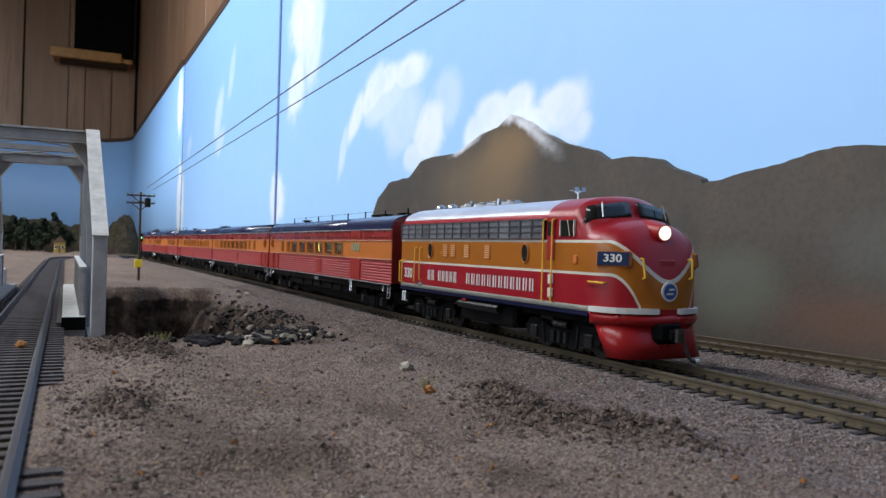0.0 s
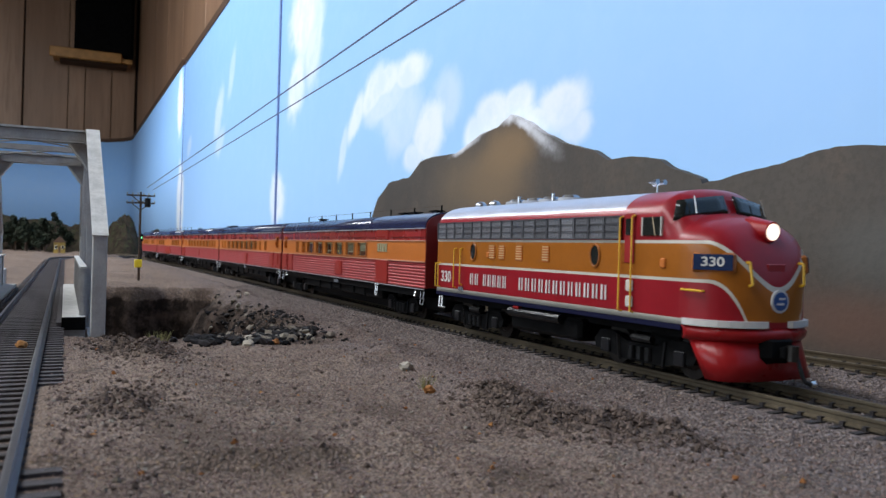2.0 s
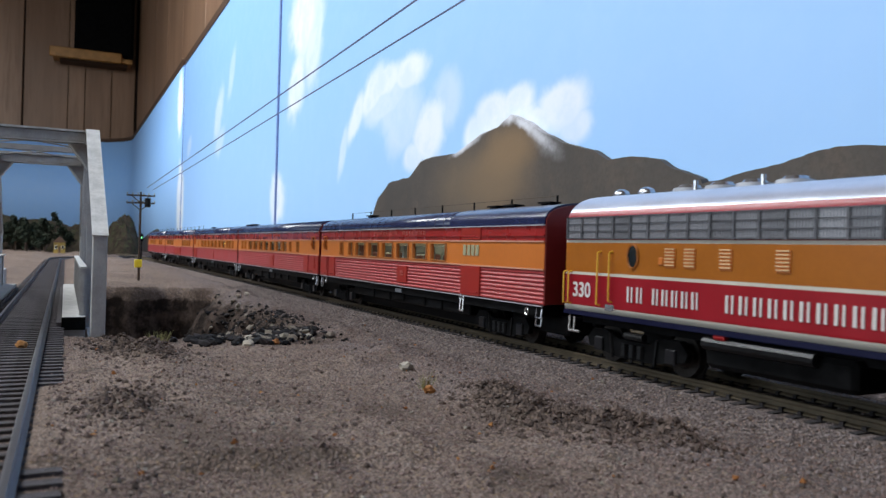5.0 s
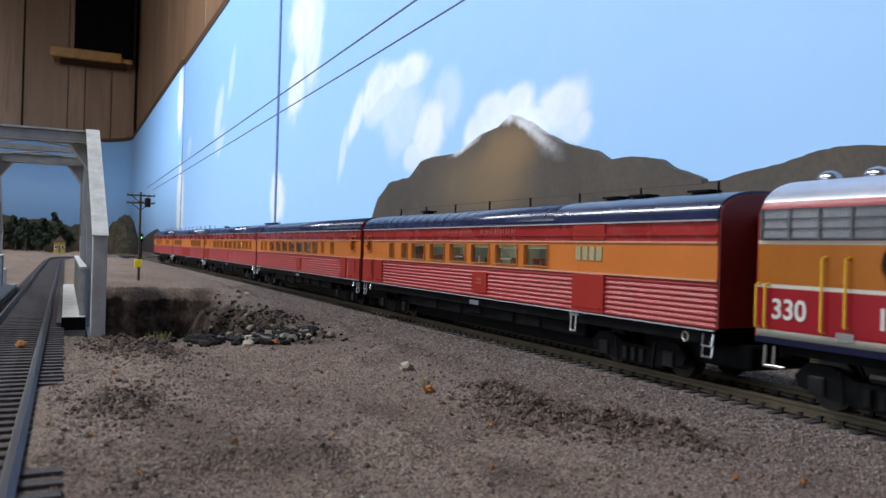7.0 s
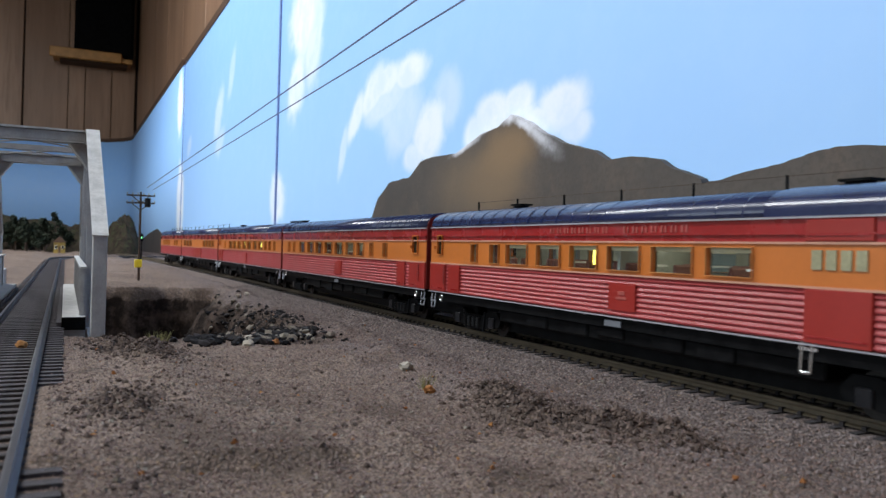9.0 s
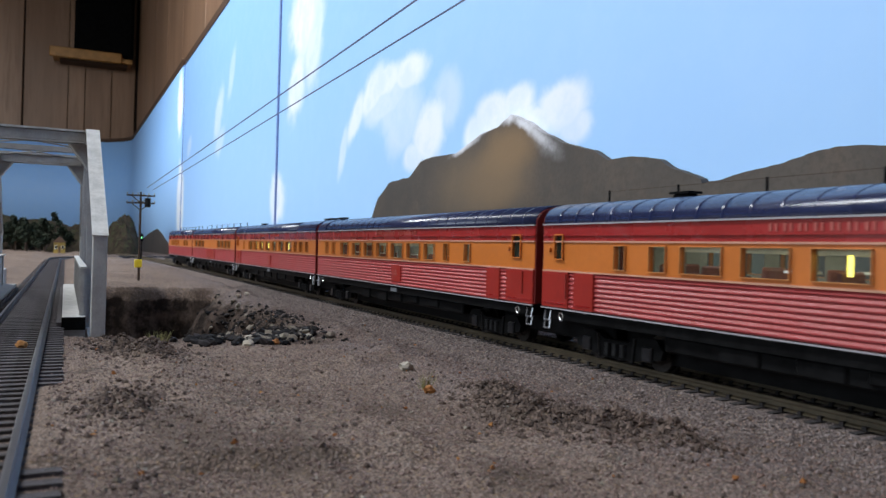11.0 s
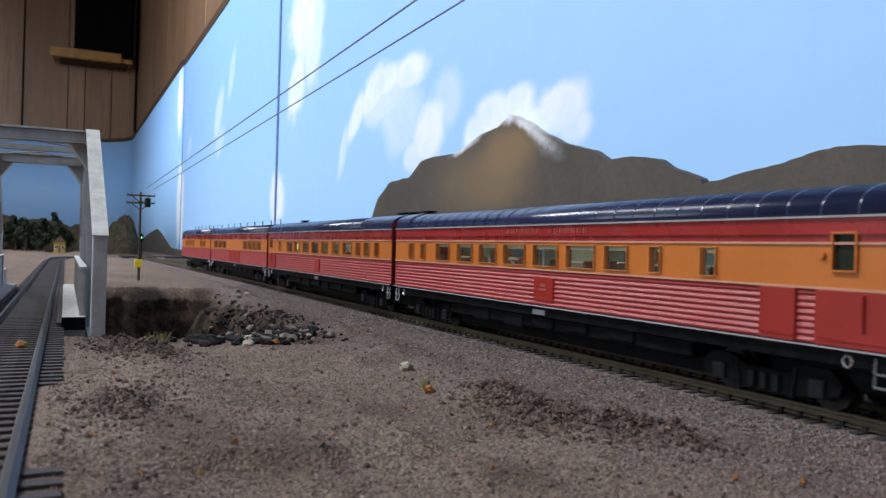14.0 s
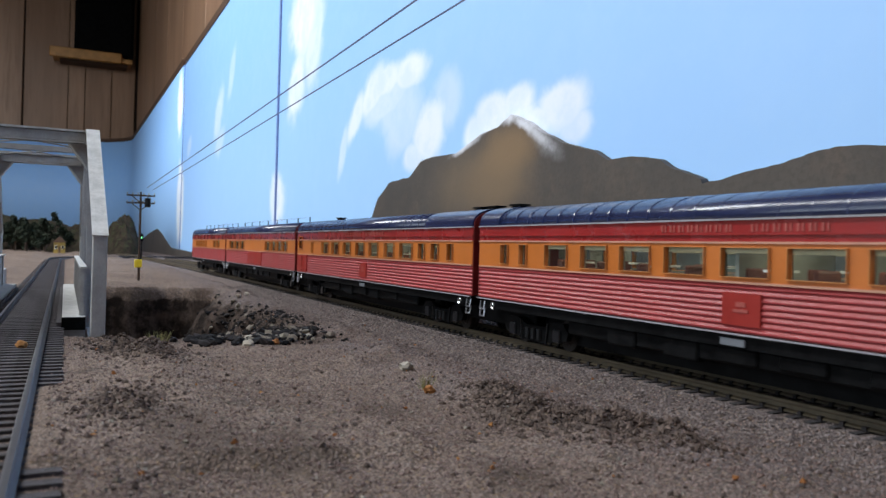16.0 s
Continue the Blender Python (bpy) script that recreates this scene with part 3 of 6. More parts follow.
def panel_wood():
    """Dark walnut-look wall panelling with upright grooves."""
    m, nt, nodes, links, b = nodes_of("wood_panelling")
    c = coords(nt)
    mp = nodes.new("ShaderNodeMapping")
    mp.inputs["Scale"].default_value = (7.0, 7.0, 0.7)
    links.new(c, mp.inputs[0])
    n0, n = noise_node(nt, mp.outputs[0], 1.3, 3.0, 0.5), noise_node(nt, mp.outputs[0], 6.0, 6.0, 0.65)
    n2 = noise_node(nt, c, 2.3, 4.0)
    col = mix_node(nt, ramp(nt, n0, 0.3, 0.7), (0.265, 0.152, 0.090), (0.40, 0.240, 0.150))
    col = mix_node(nt, math_node(nt, "MULTIPLY", ramp(nt, n, 0.42, 0.75), 0.6), col, (0.16, 0.085, 0.045))
    col = mix_node(nt, math_node(nt, "MULTIPLY", ramp(nt, n2, 0.45, 0.7), 0.35), col, (0.26, 0.18, 0.125))
    info = nodes.new("ShaderNodeObjectInfo")
    col = mix_node(nt, math_node(nt, "MULTIPLY", info.outputs["Random"], 0.40), col, (0.20, 0.11, 0.065))
    links.new(col, b.inputs["Base Color"])
    b.inputs["Roughness"].default_value = 0.45
    bump(nt, b, n, 0.12, 0.002)
    return m


M_PANEL = panel_wood()
M_GROOVE = paint("dark_panel_groove", (0.03, 0.014, 0.007), 0.7, vary=0.2)
wall = thing("wall_end", "dark wood-panelled room wall with upright grooves", "wall", kind="structure")
gaps = [-2.6, -2.3, -2.0, -1.62, -1.3, -1.02, -0.81, -0.58, -0.3614, -0.166, -0.0905, 0.0304, 0.14]
for a, b in zip(gaps[:-1], gaps[1:]):
    part("panel", box(-4.32, -4.30, a + (0.004 if a < -0.3 else 0.0012), b - (0.004 if b < -0.3 else 0.0012), -1.1, 1.5, 0.002), M_PANEL, wall)
part("backing", box(-4.36, -4.321, -2.6, 0.2, -1.1, 1.5), M_GROOVE, wall, "dark backing in the grooves")
wall = thing("wall_side", "warm brown wood-panelled wall above the backdrop", "wall", kind="structure")
gaps = [-4.29, -3.85, -3.4, -2.95, -2.55, -2.1, -1.6, -1.2, -0.8, -0.4, 0.0, 0.6, 1.2, 1.9]
for a, b in zip(gaps[:-1], gaps[1:]):
    part("panel", box(a + 0.003, b - 0.003, 0.15, 0.17, -1.1, 1.5, 0.002), M_PANEL, wall)
part("backing", box(-4.36, 1.9, 0.171, 0.2, -1.1, 1.5), M_GROOVE, wall, "dark backing in the grooves")
bm = bmesh.new()
wx0, wx1, wz0, wz1 = FILL_WINDOW
for q in ((-4.4, wx0, -1.1, 1.5), (wx1, 1.9, -1.1, 1.5), (wx0, wx1, -1.1, wz0), (wx0, wx1, wz1, 1.5)):
    box(q[0], q[1], -2.7, -2.6, q[2], q[3], bm=bm)
tagged(part("wall_front", bm, M_PLASTER), "plain painted room wall with an added window opening", "wall", kind="structure")
# unseen window, added to give the front fill lamp a source
win = thing("fill_window", "added white framed room window behind the camera, out of view", "window", kind="structure")
for q in ((wx0, wx1, wz0, wz0 + 0.03), (wx0, wx1, wz1 - 0.03, wz1), (wx0, wx0 + 0.03, wz0 + 0.031, wz1 - 0.031), (wx1 - 0.03, wx1, wz0 + 0.031, wz1 - 0.031)):
    part("window_frame", box(q[0], q[1], -2.66, -2.62, q[2], q[3]), M_CEIL, win)
part("pane", box(wx0 + 0.03, wx1 - 0.03, -2.645, -2.640, wz0 + 0.03, wz1 - 0.03), M_GLASS, win).visible_shadow = False
tagged(part("wall_near_end", box(1.9, 2.0, -2.7, 0.2, -1.1, 1.5), M_PLASTER), "plain painted room wall", "wall", kind="structure")
tagged(part("floor", box(-4.4, 2.0, -2.7, 0.2, -1.15, -1.1), M_PLASTER), "plain room floor", "floor", kind="structure")
tagged(part("ceiling", box(-4.4, 2.0, -2.7, 0.2, 1.5, 1.55), M_CEIL), "white room ceiling", "ceiling", kind="structure")

fixture = None
for lx, ly, lz, lsx, lsy, lw in LAMPS:
    fixture = thing("ceiling_light", "white fluorescent ceiling fixture hanging over the aisle", "ceiling light", "ceiling lights", pose(lx, ly, lz))
    bm = extrude_x([(-lsy / 2 - 0.02, 0.004), (lsy / 2 + 0.02, 0.004), (lsy / 2, 0.06), (-lsy / 2, 0.06)], -lsx / 2 - 0.02, lsx / 2 + 0.02)
    part("housing", bm, M_CEIL, fixture)
    for sx in (-0.4, 0.4):
        part("hanger", rod((sx * lsx, 0, 0.06), (sx * lsx, 0, 1.5 - lz), 0.004), M_CHROME, fixture)


# ---- tracks ----
RAIL = [(-0.0012, -0.0026), (0.0012, -0.0026), (0.0012, -0.0022), (0.00035, -0.0019), (0.00035, -0.0010), (0.00055, -0.0007), (0.00055, -0.0001), (0.0004, 0.0), (-0.0004, 0.0), (-0.00055, -0.0001), (-0.00055, -0.0007), (-0.00035, -0.0010), (-0.00035, -0.0019), (-0.0012, -0.0022)]


def rail_bm(path, off):
    """A rail section carried along path, a list of (x, y, heading)."""
    rings = []
    for x, y, h in path:
        nx, ny = -math.sin(h), math.cos(h)
        rings.append([(x + nx * (off + u), y + ny * (off + u), w) for u, w in RAIL])
    return loft(rings)


def tie_mesh(name, length, width, high, mat, seed):
    rnd = random.Random(seed)
    bm = box(-width / 2, width / 2, -length / 2, length / 2, -0.0026 - high, -0.0027)
    for v in bm.verts:
        v.co += Vector((rnd.uniform(-1, 1) * 0.00012, rnd.uniform(-1, 1) * 0.0005, rnd.uniform(-1, 0) * 0.00008))
    return link_mesh(name, bm, mat)


def track(name, path, label, rail_mat, tie_mat, spacing, near_lo, near_hi, plates=True, tie_len=0.0275, skip=None, tie_w=0.0027):
    """Two rails and their ties; the ties between near_lo and near_hi in x are parts, those beyond are joined."""
    t = thing(name, label, "track", kind="structure")
    for off in (-0.00855, 0.00855):
        part("rail", rail_bm(path, off), rail_mat, t)
    meshes = [tie_mesh("tie", tie_len, tie_w, 0.0018, tie_mat, s) for s in range(4)]
    far = bmesh.new()
    rnd = random.Random(len(name))
    dist, k = 0.0, 0
    for (xa, ya, ha), (xb, yb, hb) in zip(path[:-1], path[1:]):
        ln = math.hypot(xb - xa, yb - ya)
        while dist <= ln:
            u = dist / ln
            x, y, h = xa + (xb - xa) * u, ya + (yb - ya) * u, ha + (hb - ha) * u
            dist += spacing
            if skip and skip[0] < x < skip[1]:
                continue
            m = Matrix.Translation((x, y, 0)) @ Matrix.Rotation(h + rnd.uniform(-0.02, 0.02), 4, "Z")
            if near_lo < x < near_hi:
                shared("tie", meshes[k % 4], t, m)
                k += 1
            else:
                b2 = box(-tie_w / 2, tie_w / 2, -tie_len / 2, tie_len / 2, -0.0044, -0.0027)
                bmesh.ops.transform(b2, matrix=m, verts=b2.verts)
                absorb(far, b2)
            if plates and near_lo < x < near_hi:
                for off in (-0.00855, 0.00855):
                    b2 = box(-0.0005, 0.0005, off - 0.0017, off + 0.0017, -0.0027, -0.0018)
                    bmesh.ops.transform(b2, matrix=m, verts=b2.verts)
                    absorb(far, b2)
        dist -= ln
    tagged(part("far_ties", far, tie_mat, t), "spikes and far ties", kind="stuff")
    return t


MAIN_XS = [0.5, -0.6] + [-0.6 - 0.05 * k for k in range(1, 31)]
MAIN_PATH = [(x, main_y(x), main_heading(x)) for x in MAIN_XS]
track("track_main", MAIN_PATH, "model railway track with weathered rails on dark ties", M_RAIL_MAIN, M_TIE, 0.0053, -0.75, 0.06, tie_w=0.0020)
BACK_PATH = [(x, back_y(x), back_heading(x)) for x in [-0.02, -0.45] + [-0.45 - 0.05 * k for k in range(1, 24)]]
track("track_back", BACK_PATH, "model siding track beside the painted hills", M_RAIL_MAIN, M_TIE, 0.0053, -0.42, -0.02, tie_w=0.0020)
LEFT_PATH = [(0.4, YL, 0.0), (-1.45, YL, 0.0)]
for k in range(1, 19):
    a = math.radians(4.0 * k)
    LEFT_PATH.append((-1.45 - 0.40 * math.sin(a), YL + 0.40 * (1 - math.cos(a)), -a))
track("track_left", LEFT_PATH, "old model track with shiny dark rails and worn ties", M_RAIL_OLD, M_TIE_OLD, 0.0062, -0.345, -0.05, plates=False, tie_len=0.030, skip=(-0.60, -0.345))


# ---- the bridge over the gully ----
def girder_bridge():
    b = thing("truss_bridge", "light grey model through-truss bridge spanning the gully", "bridge")
    cx0, cx1 = -0.332, -0.625
    px0, px1, zh = -0.420, -0.550, 0.0845
    for side in (-1, 1):
        y = YL + side * 0.0270
        yt = YL + side * 0.0254      # the trusses lean in a little at the top
        w = 0.0026
        for cx, dirn, rk in ((cx0, -1, 0.088), (cx1, 1, 0.075)):
            # upright foot of the end post, then the raked upper half
            part("end_post", box(cx - 0.004, cx + 0.004, y - w, y + w, -0.02, 0.0345, 0.0003), M_BRIDGE, b)
            rake = [[(cx - 0.004, y + s, 0.0345), (cx + 0.004, y + s, 0.0345), (cx + dirn * rk + 0.006, yt + s, zh), (cx + dirn * rk - 0.006, yt + s, zh)] for s in (-w, w)]
            part("raked_post", loft(rake), M_BRIDGE, b)
            cap = [[(cx - dirn * 0.0048, y + s, 0.0340), (cx - dirn * 0.0040, y + s, 0.0335), (cx + dirn * (rk - 0.010), yt + s, zh - 0.0016), (cx + dirn * rk, yt + s, zh + 0.0002), (cx + dirn * (rk + 0.001), yt + s, zh + 0.0012), (cx + dirn * (rk - 0.010), yt + s, zh - 0.0002)] for s in (-w * 1.12, w * 1.12)]
            part("cover_plate", loft(cap), M_BRIDGE_TOP, b, "pale riveted cover plate")
        part("top_chord", box(px1 - 0.006, px0 + 0.006, yt - w, yt + w, zh - 0.0063, zh, 0.0003), M_BRIDGE, b)
        part("bottom_chord", box(cx1, cx0, y - w * 0.8, y + w * 0.8, -0.016, -0.010), M_BRIDGE, b)
        for x in (px0, (px0 + px1) / 2, px1):
            part("hanger", loft([[(x + u, (yy + v), zz) for u, v in ((-0.0018, -w * 0.8), (0.0018, -w * 0.8), (0.0018, w * 0.8), (-0.0018, w * 0.8))] for yy, zz in ((y, -0.012), (yt, zh - 0.0062))]), M_BRIDGE, b)
        for xa, xb in ((px0, (px0 + px1) / 2), (px1, (px0 + px1) / 2)):
            part("diagonal", rod((xa, yt, zh - 0.006), (xb, y, -0.010), 0.0013, 4), M_BRIDGE, b)
        # plate girder beside the deck
        gy = YL + side * 0.0222
        part("side_girder", box(cx1 + 0.02, cx0 - 0.030, gy - 0.0004, gy + 0.0004, 0.0005, 0.0200), M_BRIDGE, b)
        part("girder_flange", box(cx1 + 0.02, cx0 - 0.030, gy - 0.0014, gy + 0.0014, 0.0200, 0.0208), M_BRIDGE_TOP, b, "pale top flange")
        for k in range(9):
            x = cx0 - 0.031 - k * 0.028
            part("stiffener", box(x - 0.0005, x + 0.0005, gy - 0.0013, gy + 0.0013, 0.0005, 0.0200), M_BRIDGE, b)
        wy0, wy1 = sorted((YL + side * 0.0145, YL + side * 0.0232))
        part("walkway", box(cx1 + 0.01, cx0 - 0.022, wy0, wy1, -0.0018, 0.0004), M_BRIDGE_TOP, b, "pale walkway slab")
        part("end_beam", box(cx0 - 0.026, cx0 - 0.0225, wy0 + 0.001, wy1, -0.012, -0.0022), M_BRIDGE, b)
        part("beam_lip", box(cx0 - 0.0222, cx0 - 0.0205, wy0, wy1, -0.0045, 0.0006), M_BLACK, b, "dark beam lip")
    # portal frames at both ends, with crossed bracing between the top chords
    y0, y1 = YL - 0.0254, YL + 0.0254
    zl = zh - 0.0056
    for px in (px0, px1):
        part("portal_beam", box(px - 0.003, px + 0.003, y0, y1, zl, zh - 0.0012, 0.0003), M_BRIDGE, b)
        part("portal_cap", box(px - 0.0042, px + 0.0042, y0 - 0.002, y1 + 0.002, zh - 0.0011, zh - 0.0002), M_BRIDGE_TOP, b, "pale portal cap")
        part("portal_flange", box(px - 0.0038, px + 0.0038, y0 + 0.003, y1 - 0.003, zl - 0.0008, zl - 0.0001), M_BRIDGE, b)
        for s, y in ((1, y0), (-1, y1)):
            part("knee_brace", loft([[(px + t, y + s * 0.001, zl - 0.0125), (px + t, y + s * 0.0095, zl - 0.0009), (px + t, y + s * 0.001, zl - 0.0009)] for t in (-0.0012, 0.0012)]), M_BRIDGE, b)
            part("brace_flange", loft([[(px + t, y + s * 0.001, zl - 0.0132), (px + t, y + s * 0.0016, zl - 0.0136), (px + t, y + s * 0.0104, zl - 0.0012), (px + t, y + s * 0.0096, zl - 0.0009)] for t in (-0.003, 0.003)]), M_BRIDGE_TOP, b, "pale brace flange")
    mid_x = (px0 + px1) / 2
    part("cross_strut", box(mid_x - 0.0018, mid_x + 0.0018, y0, y1, zl + 0.001, zl + 0.0038), M_BRIDGE, b)
    for xa, xb in ((px0 - 0.003, mid_x + 0.002), (mid_x - 0.002, px1 + 0.003)):
        for ya, yb in ((y0, y1), (y1, y0)):
            bar = box(-0.0014, 0.0014, 0, math.hypot(xb - xa, yb - ya), -0.0004 + 0.0005 * (ya > yb), 0.0000 + 0.0005 * (ya > yb))
            part("lateral_bar", bar, M_BRIDGE, b, m=Matrix.Translation((xa, ya, zl + 0.0032)) @ Matrix.Rotation(math.atan2(yb - ya, xb - xa) - math.pi / 2, 4, "Z"))
    # plank deck between and beside the rails
    rnd = random.Random(5)
    me = [link_mesh("deck_plank", box(-0.0019, 0.0019, -0.0142, 0.0142, -0.0048, -0.0027 + 0.0002 * s), M_TIE_OLD) for s in range(3)]
    k = 0
    x = -0.346
    while x > -0.60:
        shared("deck_plank", me[k % 3], b, pose(x, YL, 0, 0, 0, rnd.uniform(-0.6, 0.6)))
        x -= 0.0041
        k += 1
    for off in (-0.0135, 0.0135):
        part("guard_timber", box(-0.60, -0.346, YL + off - 0.0008, YL + off + 0.0008, -0.0025, -0.0008), M_TIE_OLD, b)
    for side in (-1, 1):
        y = YL + side * 0.0185
        part("stringer", box(cx1, cx0, y - 0.012, y - 0.009, -0.014, -0.005), M_BLACK, b)
    # block abutments
    for x in (cx0 + 0.002, cx1 - 0.002):
        part("abutment", box(x - 0.008, x + 0.012, YL - 0.034, YL + 0.034, -0.06, -0.0205, 0.0006), M_BRIDGE, b)
    part("far_shoe", box(cx1 - 0.022, cx1 + 0.022, YL - 0.0320, YL - 0.0225, -0.004, 0.010, 0.0005), M_BRIDGE, b)
    return b


girder_bridge()


# ---- pole line and signal ----
def utility_pole():
    p = thing("utility_pole", "brown wooden model telegraph pole with two crossarms", "utility pole", m=pose(-0.704, -0.1039, ground_height(-0.704, -0.1039) - 0.004))
    H = 0.0778
    part("shaft", rod((0, 0, -0.003), (0, 0, H), 0.0011, 8, 0.0008), M_POLE, p)
    for z in (H - 0.003, H - 0.0092):
        part("crossarm", box(-0.0006 + 0.0012, 0.0006 + 0.0012, -0.0112, 0.0112, z - 0.0006, z + 0.0006), M_POLE, p)
        for k in range(6):
            y = -0.0105 + 0.0042 * k
            part("insulator", rod((0.0012, y, z + 0.0006), (0.0012, y, z + 0.0022), 0.00055, 6, 0.0004), M_INSUL, p)
        for s in (-1, 1):
            part("brace", rod((0.0010, s * 0.0068, z - 0.0006), (0.0010, 0, z - 0.0062), 0.0004, 5), M_POLE, p)
    part("transformer", rod((0.001, 0.0055, H - 0.0125), (0.001, 0.0055, H - 0.005), 0.0024, 10), M_DARKGREY, p, "dark grey can")
    part("meter_box", box(0.0010, 0.0036, -0.0038, 0.0022, 0.0150, 0.0216, 0.0004), M_YELLOWBOX, p, "yellow box with a small lid")
    return p


utility_pole()


def signal_post():
    s = thing("signal_post", "slim dark trackside signal showing a green light", "signal", m=pose(-1.10, -0.0700, ground_height(-1.10, -0.0700) - 0.004))
    part("mast", rod((0, 0, -0.004), (0, 0, 0.042), 0.0007, 6), M_BLACK, s)
    part("head", box(-0.0016, 0.0005, -0.0020, 0.0020, 0.036, 0.046, 0.0004), M_BLACK, s)
    bm = rod((0.0004, 0, 0.0405), (0.0012, 0, 0.0405), 0.0011, 12)
    part("lens", bm, M_GREENLAMP, s, "lit green lens")


signal_post()

for k, (ya, za, yb, zb) in enumerate(((-0.0992, 0.0768, -0.0748, 0.1006), (-0.0945, 0.0752, -0.0601, 0.1030))):
    a, b = Vector((-0.7028, ya, za)), Vector((-0.2, yb, zb))
    far = a + (b - a) * 2.0
    pts = []
    for i in range(41):
        t = i / 40
        q = a + (far - a) * t
        pts.append((q.x, q.y, q.z - 0.0002 * 4 * t * (1 - t)))
    tagged(part("line_wire", bent(pts, 0.00028, 5), M_WIRE), "thin dark line wire strung from the pole", "wire", "line wires")


# ---- far end: trees, mounds, house, speaker on a shelf ----
def blob_stone(seed, size, squash=0.7, sub=1):
    rnd = random.Random(seed)
    bm = bmesh.new()
    bmesh.ops.create_icosphere(bm, subdivisions=sub, radius=size)
    off = Vector((rnd.uniform(0, 50), rnd.uniform(0, 50), 0))
    for v in bm.verts:
        f = 1 + 0.55 * noise.noise(v.co.normalized() * 1.7 + off)
        v.co = Vector((v.co.x * f, v.co.y * f, v.co.z * f * squash))
    return bm


def model_tree(x, y, h, w, seed):
    rnd = random.Random(seed)
    t = thing("tree", "dark green scenic tree with an uneven crown", "tree", "far trees", pose(x, y, ground_height(x, y)))
    part("trunk", rod((0, 0, -0.004), (rnd.uniform(-1, 1) * 0.004, 0, h * 0.55), w * 0.09, 7, w * 0.04), M_TRUNK, t)
    for k in range(3):
        a = rnd.uniform(0, 6.28)
        part("limb", rod((0, 0, h * (0.28 + 0.1 * k)), (math.cos(a) * w * 0.35, math.sin(a) * w * 0.35, h * (0.45 + 0.12 * k)), w * 0.03, 5, w * 0.012), M_TRUNK, t)
    verts, faces = [], []
    for k in range(620):
        u, v = rnd.random(), rnd.uniform(0, 6.283)
        lump = rnd.randrange(6)
        lx, ly, lz = math.cos(lump * 2.4) * w * 0.24, math.sin(lump * 2.4) * w * 0.24, h * (0.40 + 0.10 * lump)
        rr = w * (0.27 - 0.018 * lump) * (0.45 + 0.6 * u)
        th = math.acos(rnd.uniform(-1, 1))
        c = Vector((lx + rr * math.sin(th) * math.cos(v), ly + rr * math.sin(th) * math.sin(v), lz + rr * 1.0 * math.cos(th)))
        d1 = Vector((rnd.uniform(-1, 1), rnd.uniform(-1, 1), rnd.uniform(-1, 1))).normalized() * w * 0.085
        d2 = d1.orthogonal().normalized() * w * 0.06
        i = len(verts)
        verts += [c - d1, c + d2, c + d1, c - d2]
        faces.append((i, i + 1, i + 2, i + 3))
    me = bpy.data.meshes.new("crown")
    me.from_pydata(verts, [], faces)
    me.materials.append(M_LEAF)
    c = new("crown", me)
    c.parent = t
    tagged(c, kind="stuff")
    return t


for x, y, h, w, s in ((-2.18, -0.300, 0.072, 0.030, 1), (-2.20, -0.270, 0.083, 0.028, 2), (-2.16, -0.245, 0.076, 0.034, 3), (-2.24, -0.205, 0.078, 0.036, 4), (-2.22, -0.182, 0.098, 0.026, 5), (-2.30, -0.330, 0.08, 0.04, 6),
                      (-2.3, -0.225, 0.062, 0.045, 7), (-2.35, -0.285, 0.062, 0.045, 8), (-2.14, -0.215, 0.045, 0.03, 9), (-2.30, -0.16, 0.06, 0.035, 10), (-2.4, -0.37, 0.07, 0.05, 11), (-2.36, -0.25, 0.055, 0.05, 12)):
    model_tree(x, y, h * 1.08, w * 1.4, s)


def mound(name, x, y, rx, ry, h, seed, label):
    bm = bmesh.new()
    bmesh.ops.create_grid(bm, x_segments=36, y_segments=36, size=1.0)
    for v in bm.verts:
        r = math.hypot(v.co.x, v.co.y)
        n = noise.noise(Vector((v.co.x * 2.2 + seed, v.co.y * 2.2, 0.5))) * 0.28 + noise.noise(Vector((v.co.x * 7 + seed, v.co.y * 7, 0.1))) * 0.10
        z = h * max(0.0, (1 - r ** 3) * (0.88 + n)) if r < 1 else 0.0
        v.co = Vector((v.co.x * rx, v.co.y * ry, z - 0.004))
    return tagged(part(name, bm, M_MOUND, smooth=True, m=pose(x, y, -0.005)), label, "hill", "far mounds")


M_MOUND = gravel("dark_scrub_mound", (0.020, 0.014, 0.010), (0.040, 0.029, 0.020), (0.035, 0.038, 0.018), 120.0)
mound("scrub_mound", -2.30, -0.025, 0.22, 0.055, 0.104, 2.0, "dark brown scrub-covered scenic mound")
mound("scrub_mound", -2.45, -0.13, 0.20, 0.08, 0.086, 6.0, "dark brown scrub-covered scenic mound")
mound("scrub_mound", -2.65, -0.30, 0.30, 0.26, 0.100, 9.0, "wide dark scrub mound behind the trees")

house = thing("trackside_house", "small yellow wooden trackside house with a brown roof", "house", m=pose(-2.14, -0.172, ground_height(-2.14, -0.172)))
part("wall", box(-0.012, 0.012, -0.0125, 0.0125, -0.003, 0.026), M_HOUSE, house)
part("roof", loft([[(xx, -0.0155, 0.026), (xx, 0.0155, 0.026), (xx, 0.0, 0.041)] for xx in (-0.015, 0.015)]), M_ROOF, house)
for yy in (-0.0075, 0.0075):
    w = part("window", box(0.0121, 0.0128, yy - 0.0028, yy + 0.0028, 0.010, 0.019), M_WHITE, house, "white framed window")
    part("pane", box(0.0129, 0.0131, yy - 0.0022, yy + 0.0022, 0.0106, 0.0184), M_DARKGLASS, w)
